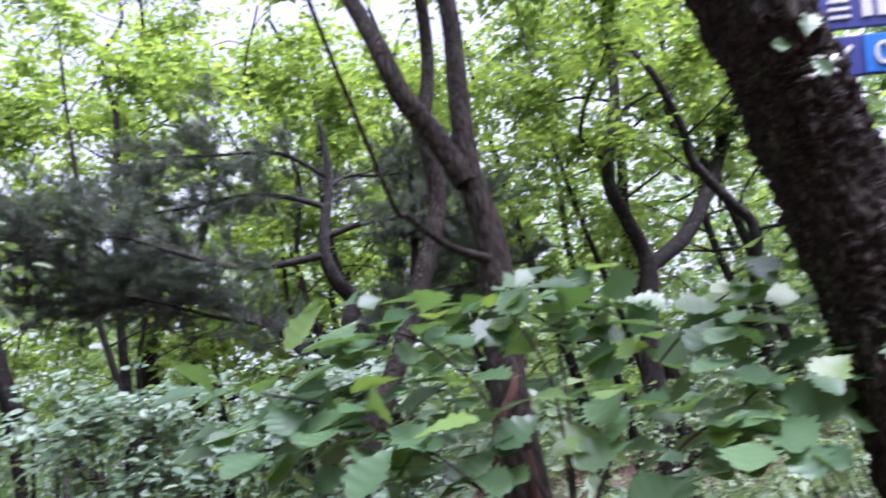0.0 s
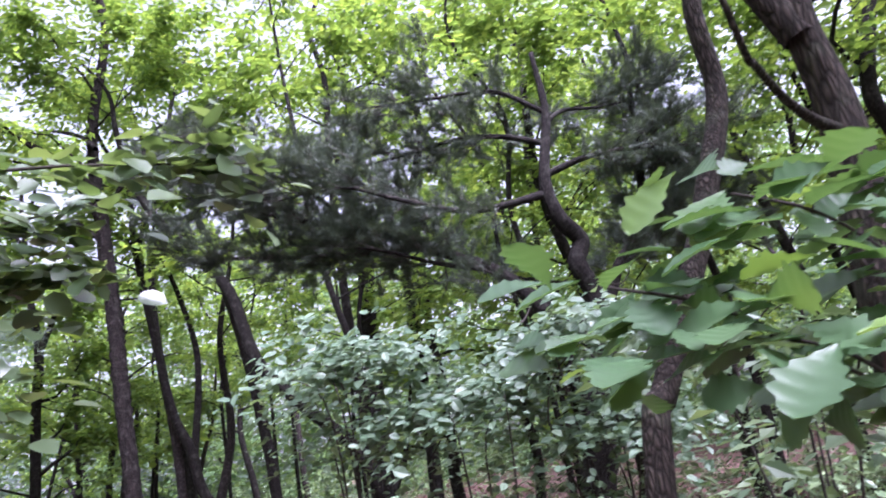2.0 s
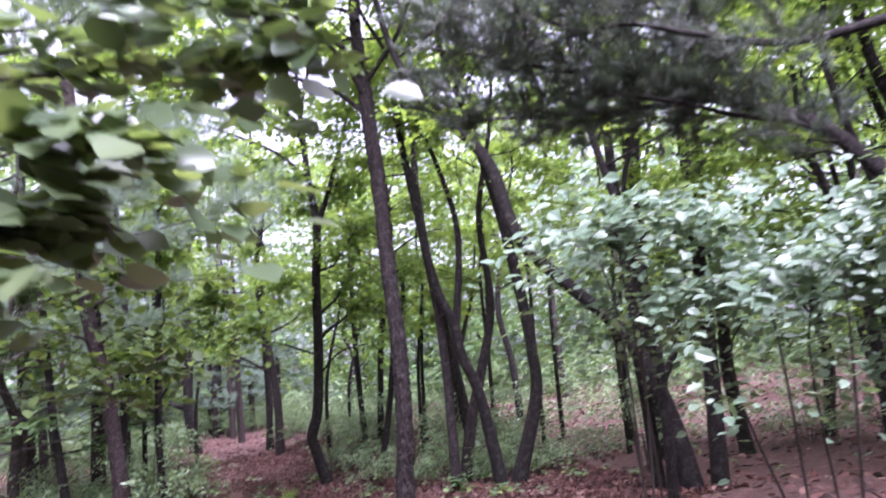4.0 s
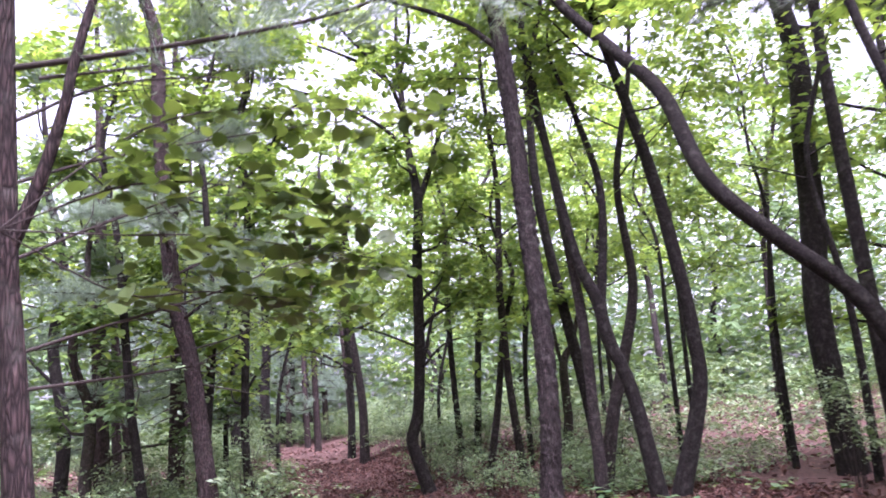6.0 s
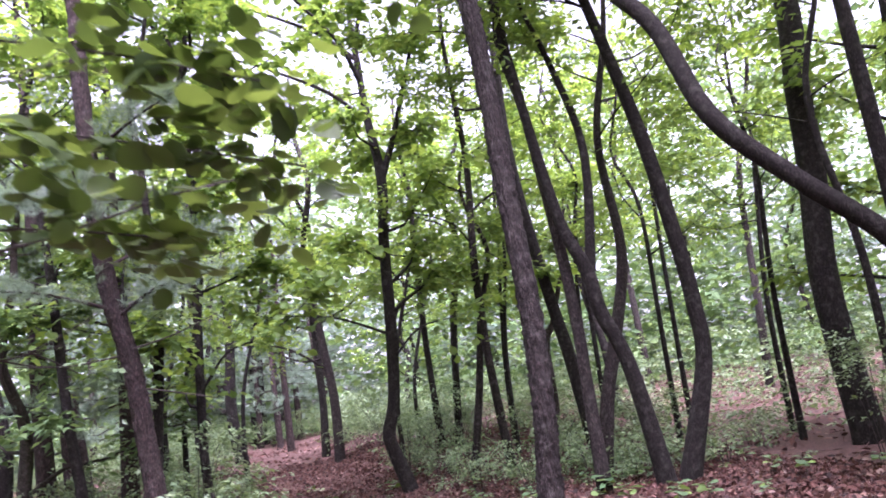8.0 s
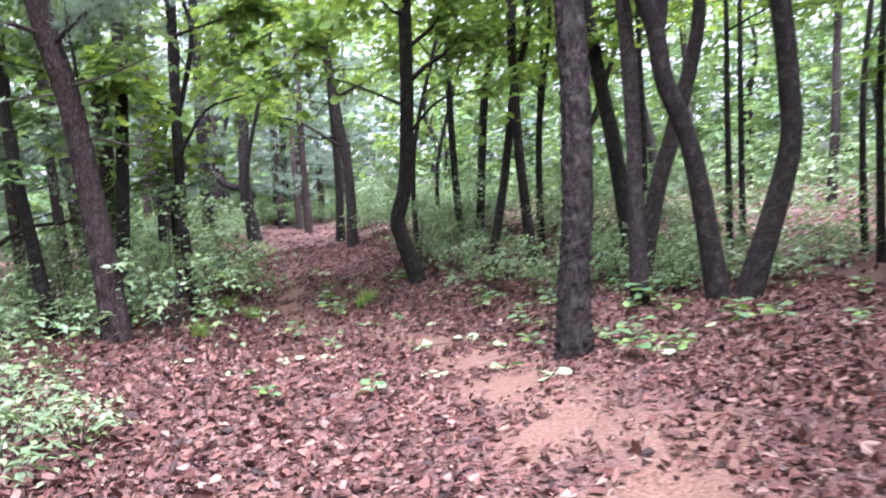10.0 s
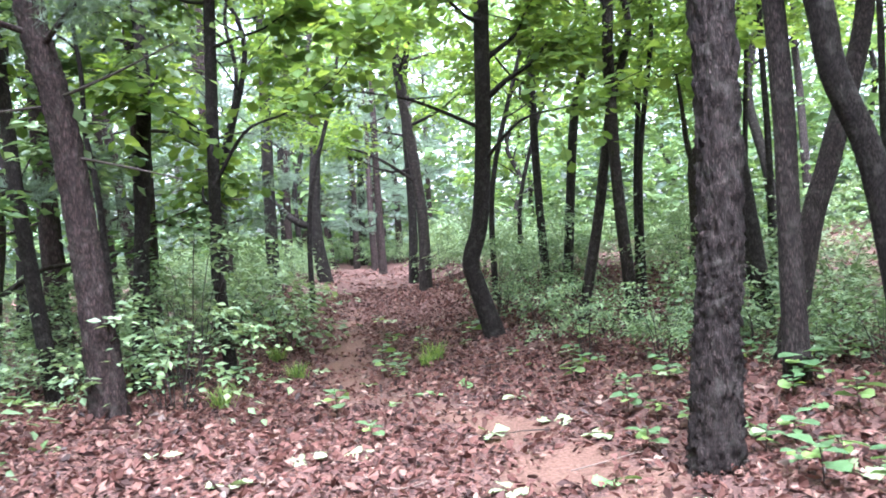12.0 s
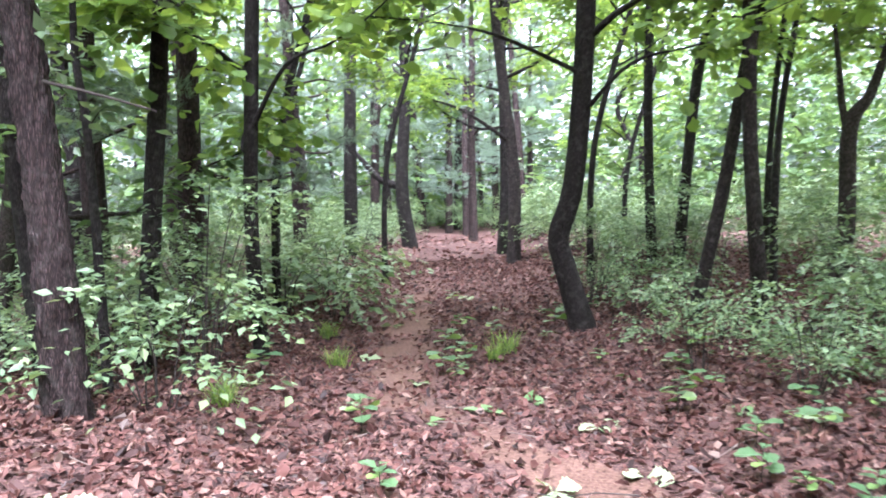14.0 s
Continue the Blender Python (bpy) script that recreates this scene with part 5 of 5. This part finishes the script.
def seedling(seed):
    """A single-stemmed forest seedling with a few leaves."""
    g = np.random.default_rng(seed)
    root = thing("seedling", "small green tree seedling among dead leaves", "seedling", "seedlings")
    tube("stem", [(0, 0, -0.03, 0.003), (0.01, 0, 0.08, 0.0025), (0.015, 0.01, 0.16, 0.002)], TWIG, root, 4, 2, 0.0)
    a = np.arange(7) * 2.4 + g.uniform(0, 6)
    pos = np.stack([0.012 * np.ones(7), 0.005 * np.ones(7), 0.07 + 0.013 * np.arange(7)], 1)
    v, f = leaf_mesh_data(pos, np.stack([np.cos(a), np.sin(a), g.uniform(-0.1, 0.35, 7)], 1), np.array([0, 0, 1.0]) + g.normal(0, 0.25, (7, 3)), g.uniform(0.07, 0.13, 7), LOBED_SMALL)
    link_mesh("leaves", v, f, LEAF_OAK, root, smooth=False)
    return root


def scatter_seedlings():
    g = np.random.default_rng(146)
    kinds = [seedling(147), seedling(148), seedling(149)]
    n = 0
    while n < 75:
        x, y = g.uniform(-4.5, 5.5), g.uniform(8.6, 19)
        if bare_soil(x, y) > 0.3 or not clear(x, y, 1.2) or (x < 1.2 and y < 13 and g.uniform() < 0.75):
            continue
        m = pose(x, y, float(ground_z(x, y)) + 0.01, 0, 0, g.uniform(0, 360))
        s = g.uniform(0.7, 1.7)
        ob = kinds[n] if n < 3 else copy_thing(kinds[n % 3], m)
        ob.matrix_basis = m
        ob.scale = (s, s, s)
        n += 1
    for _ in range(34):
        x, y = g.uniform(1.3, 4.6), g.uniform(9.6, 14.5)
        if bare_soil(x, y) > 0.3 or np.hypot(x - 1.84, y - 10.1) < 0.3:
            continue
        s = g.uniform(0.75, 1.35)
        copy_thing(kinds[int(g.integers(3))], pose(x, y, float(ground_z(x, y)) + 0.01, 0, 0, g.uniform(0, 360))).scale = (s, s, s)


scatter_seedlings()


def fallen_twigs():
    g = np.random.default_rng(160)
    for i in range(46):
        x, y = g.uniform(-3.5, 4.5), g.uniform(8.2, 17)
        a, ln = g.uniform(0, 6.28), g.uniform(0.2, 0.7)
        pts = []
        for k in range(4):
            px, py = x + math.cos(a) * ln * k / 3, y + math.sin(a) * ln * k / 3
            a += g.normal(0, 0.2)
            pts.append((px, py, float(ground_z(px, py)) + 0.025, 0.006 * (1 - 0.2 * k)))
        ob = tube("fallen_twig", pts, DEADWOOD if i % 2 else TWIG, None, 5, 2, 0.1, seed=i)
        tagged(ob, "thin dry fallen twig lying on the leaf litter", "twig", "fallen twigs")


fallen_twigs()


def fallen_sprig(x, y, seed, fresh=False):
    """A whorl of torn-off oak leaves lying on the ground, pale undersides up."""
    g = np.random.default_rng(seed)
    z = float(ground_z(x, y))
    root = thing("fallen_oak_sprig", "torn-off oak sprig with green leaves lying on the ground" if fresh else "fallen oak sprig with pale leaf undersides on the ground", "fallen leaves", "fallen oak sprigs", at=(x, y, z))
    k = int(g.integers(3, 6))
    a0 = g.uniform(0, 6.28)
    for i in range(k):
        a = a0 + i * 6.28 / k * g.uniform(0.5, 1.0)
        pos = np.array([[0.01 * math.cos(a), 0.01 * math.sin(a), 0.02]])
        v, f = leaf_mesh_data(pos, np.array([[math.cos(a), math.sin(a), g.uniform(0.02, 0.3)]]), np.array([[g.normal(0, 0.35), g.normal(0, 0.35), 1.0]]), np.array([g.uniform(0.10, 0.17)]), LOBED)
        link_mesh("leaf", v, f, LEAF_FRESH if fresh else LEAF_PALE, root, smooth=False)
    tube("twig", [(0, 0, 0.02, 0.004), (-0.04 * math.cos(a0), -0.04 * math.sin(a0), 0.02, 0.003), (-0.09 * math.cos(a0 + 0.3), -0.09 * math.sin(a0 + 0.3), 0.012, 0.002)], TWIG, root, 5, 2, 0.0)


SPRIGS = [(0.95, 11.75, 0), (1.3, 11.2, 0), (2.0, 11.0, 0), (-2.3, 13.25, 0), (-1.3, 13.1, 0), (-0.55, 12.6, 1), (-0.2, 12.9, 1), (0.15, 13.2, 1), (-1.05, 14.2, 0), (0.7, 12.6, 0), (1.2, 10.0, 1),
          (0.45, 11.4, 0), (-0.4, 10.6, 0), (-0.7, 10.2, 0), (-1.7, 10.2, 0), (-1.0, 9.6, 0), (2.3, 10.6, 0), (2.7, 10.9, 1), (3.1, 10.3, 0), (2.5, 9.7, 0), (-0.9, 15.6, 0), (-1.9, 15.2, 0), (-1.2, 16.6, 0), (-2.2, 17.2, 0),
          (1.6, 12.9, 1), (2.1, 12.4, 0), (0.1, 9.2, 0), (0.6, 9.9, 0), (1.5, 9.2, 0), (-2.6, 10.4, 1), (3.4, 11.6, 1), (2.9, 12.2, 0), (-0.9, 18.3, 0), (-1.6, 19.4, 0), (0.9, 14.1, 1), (1.3, 14.6, 0)]
for i, (x, y, fresh) in enumerate(SPRIGS):
    fallen_sprig(x, y, 150 + i, bool(fresh))


def grass_tuft(x, y, seed, h=0.28, n=90):
    g = np.random.default_rng(seed)
    z = float(ground_z(x, y))
    a = g.uniform(0, 6.28, n)
    base = np.stack([g.normal(0, 0.05, n), g.normal(0, 0.05, n), np.zeros(n)], 1)
    way = np.stack([np.cos(a) * 0.5, np.sin(a) * 0.5, g.uniform(0.6, 1.2, n)], 1)
    mid = base + way * h * 0.55
    tip = base + way * h * np.array([1.5, 1.5, 0.85])
    side = unit(np.cross(way, (0, 0, 1.0))) * 0.004
    v = np.stack([base - side, base + side, mid + side, mid - side, tip], 1).reshape(-1, 3)
    f = []
    for i in range(n):
        f += [(5 * i, 5 * i + 1, 5 * i + 2, 5 * i + 3), (5 * i + 3, 5 * i + 2, 5 * i + 4)]
    ob = link_mesh("grass_tuft", v, f, LEAF_CANOPY, smooth=False)
    ob.location = (x, y, z)
    tagged(ob, "small tuft of fresh green grass by the trail", "grass", "grass tufts")


for i, (x, y) in enumerate([(-2.0, 14.6), (-2.2, 12.6), (-0.4, 15.7), (-0.5, 15.4), (-2.9, 16.6)]):
    grass_tuft(x, y, 200 + i, 0.22 + 0.04 * (i % 3))


def trail_sign():
    """Two blue finger boards on a slim steel post behind the thick trunk."""
    o = Matrix.Translation((3.24, -4.12, 0))
    root = thing("trail_sign", "blue trail signboards with white arrow on a post", "sign")
    z = float(ground_z(3.3, -4.3))

    def board(name, x0, x1, z0, z1, material, parent, y=0.0, t=0.012):
        bm = bmesh.new()
        bmesh.ops.create_cube(bm, size=1)
        bmesh.ops.scale(bm, vec=(x1 - x0, t, z1 - z0), verts=bm.verts)
        bmesh.ops.translate(bm, vec=((x0 + x1) / 2, y, (z0 + z1) / 2), verts=bm.verts)
        bmesh.ops.bevel(bm, geom=bm.edges[:], offset=min(t * 0.3, 0.003), segments=1, affect="EDGES")
        me = bpy.data.meshes.new(name)
        bm.to_mesh(me)
        bm.free()
        me.materials.append(material)
        ob = new(name, me)
        ob.parent = parent
        return ob

    up = board("board", 0, 0.34, 0.125, 0.235, SIGN_BLUE, root)
    low = board("board", 0, 0.34, 0, 0.105, SIGN_BLUE, root)
    board("panel", 0.105, 0.34, 0.002, 0.103, SIGN_CYAN, low, -0.009, 0.006)
    for k in range(3):
        board("letter_bar", 0.035, 0.085, 0.15 + 0.022 * k, 0.16 + 0.022 * k, SIGN_WHITE, up, -0.008, 0.004)
        board("letter_bar", 0.11 + 0.035 * k, 0.135 + 0.035 * k, 0.15, 0.205, SIGN_WHITE, up, -0.008, 0.004)
    a = board("arrow_shaft", -0.035, 0.035, -0.006, 0.006, SIGN_WHITE, low, 0, 0.004)
    a.matrix_basis = pose(0.055, -0.008, 0.052, 0, -45, 0)
    b = board("arrow_barb", 0, 0.04, -0.006, 0.006, SIGN_WHITE, low, 0, 0.004)
    b.matrix_basis = pose(0.031, -0.0085, 0.031, 0, 0, 0)
    c = board("arrow_barb", -0.006, 0.006, 0, 0.04, SIGN_WHITE, low, 0, 0.004)
    c.matrix_basis = pose(0.031, -0.0087, 0.031, 0, 0, 0)
    cu = bpy.data.curves.new("lettering", "FONT")
    cu.body, cu.size, cu.extrude = "0.", 0.085, 0.002
    tx = new("lettering", cu)
    dg = bpy.context.evaluated_depsgraph_get()
    me = bpy.data.meshes.new_from_object(tx.evaluated_get(dg))
    bpy.data.objects.remove(tx)
    me.materials.clear()
    me.materials.append(SIGN_WHITE)
    num = new("lettering", me)
    num.parent = low
    num.matrix_basis = pose(0.125, -0.015, 0.022, 90, 0, 0)
    tube("post", [(0.37, 0.05, z - 2.5, 0.025), (0.37, 0.05, -0.4, 0.025), (0.37, 0.05, 0.4, 0.025)], STEEL, root, 12, 2, 0.0)
    for h in (0.05, 0.18):
        board("clamp", 0.30, 0.40, h - 0.015, h + 0.015, STEEL, root, 0.03, 0.05)
    return root


SIGN = trail_sign()
SIGN.matrix_basis = pose(3.07, -3.27, 2.50, 0, 14, -55)
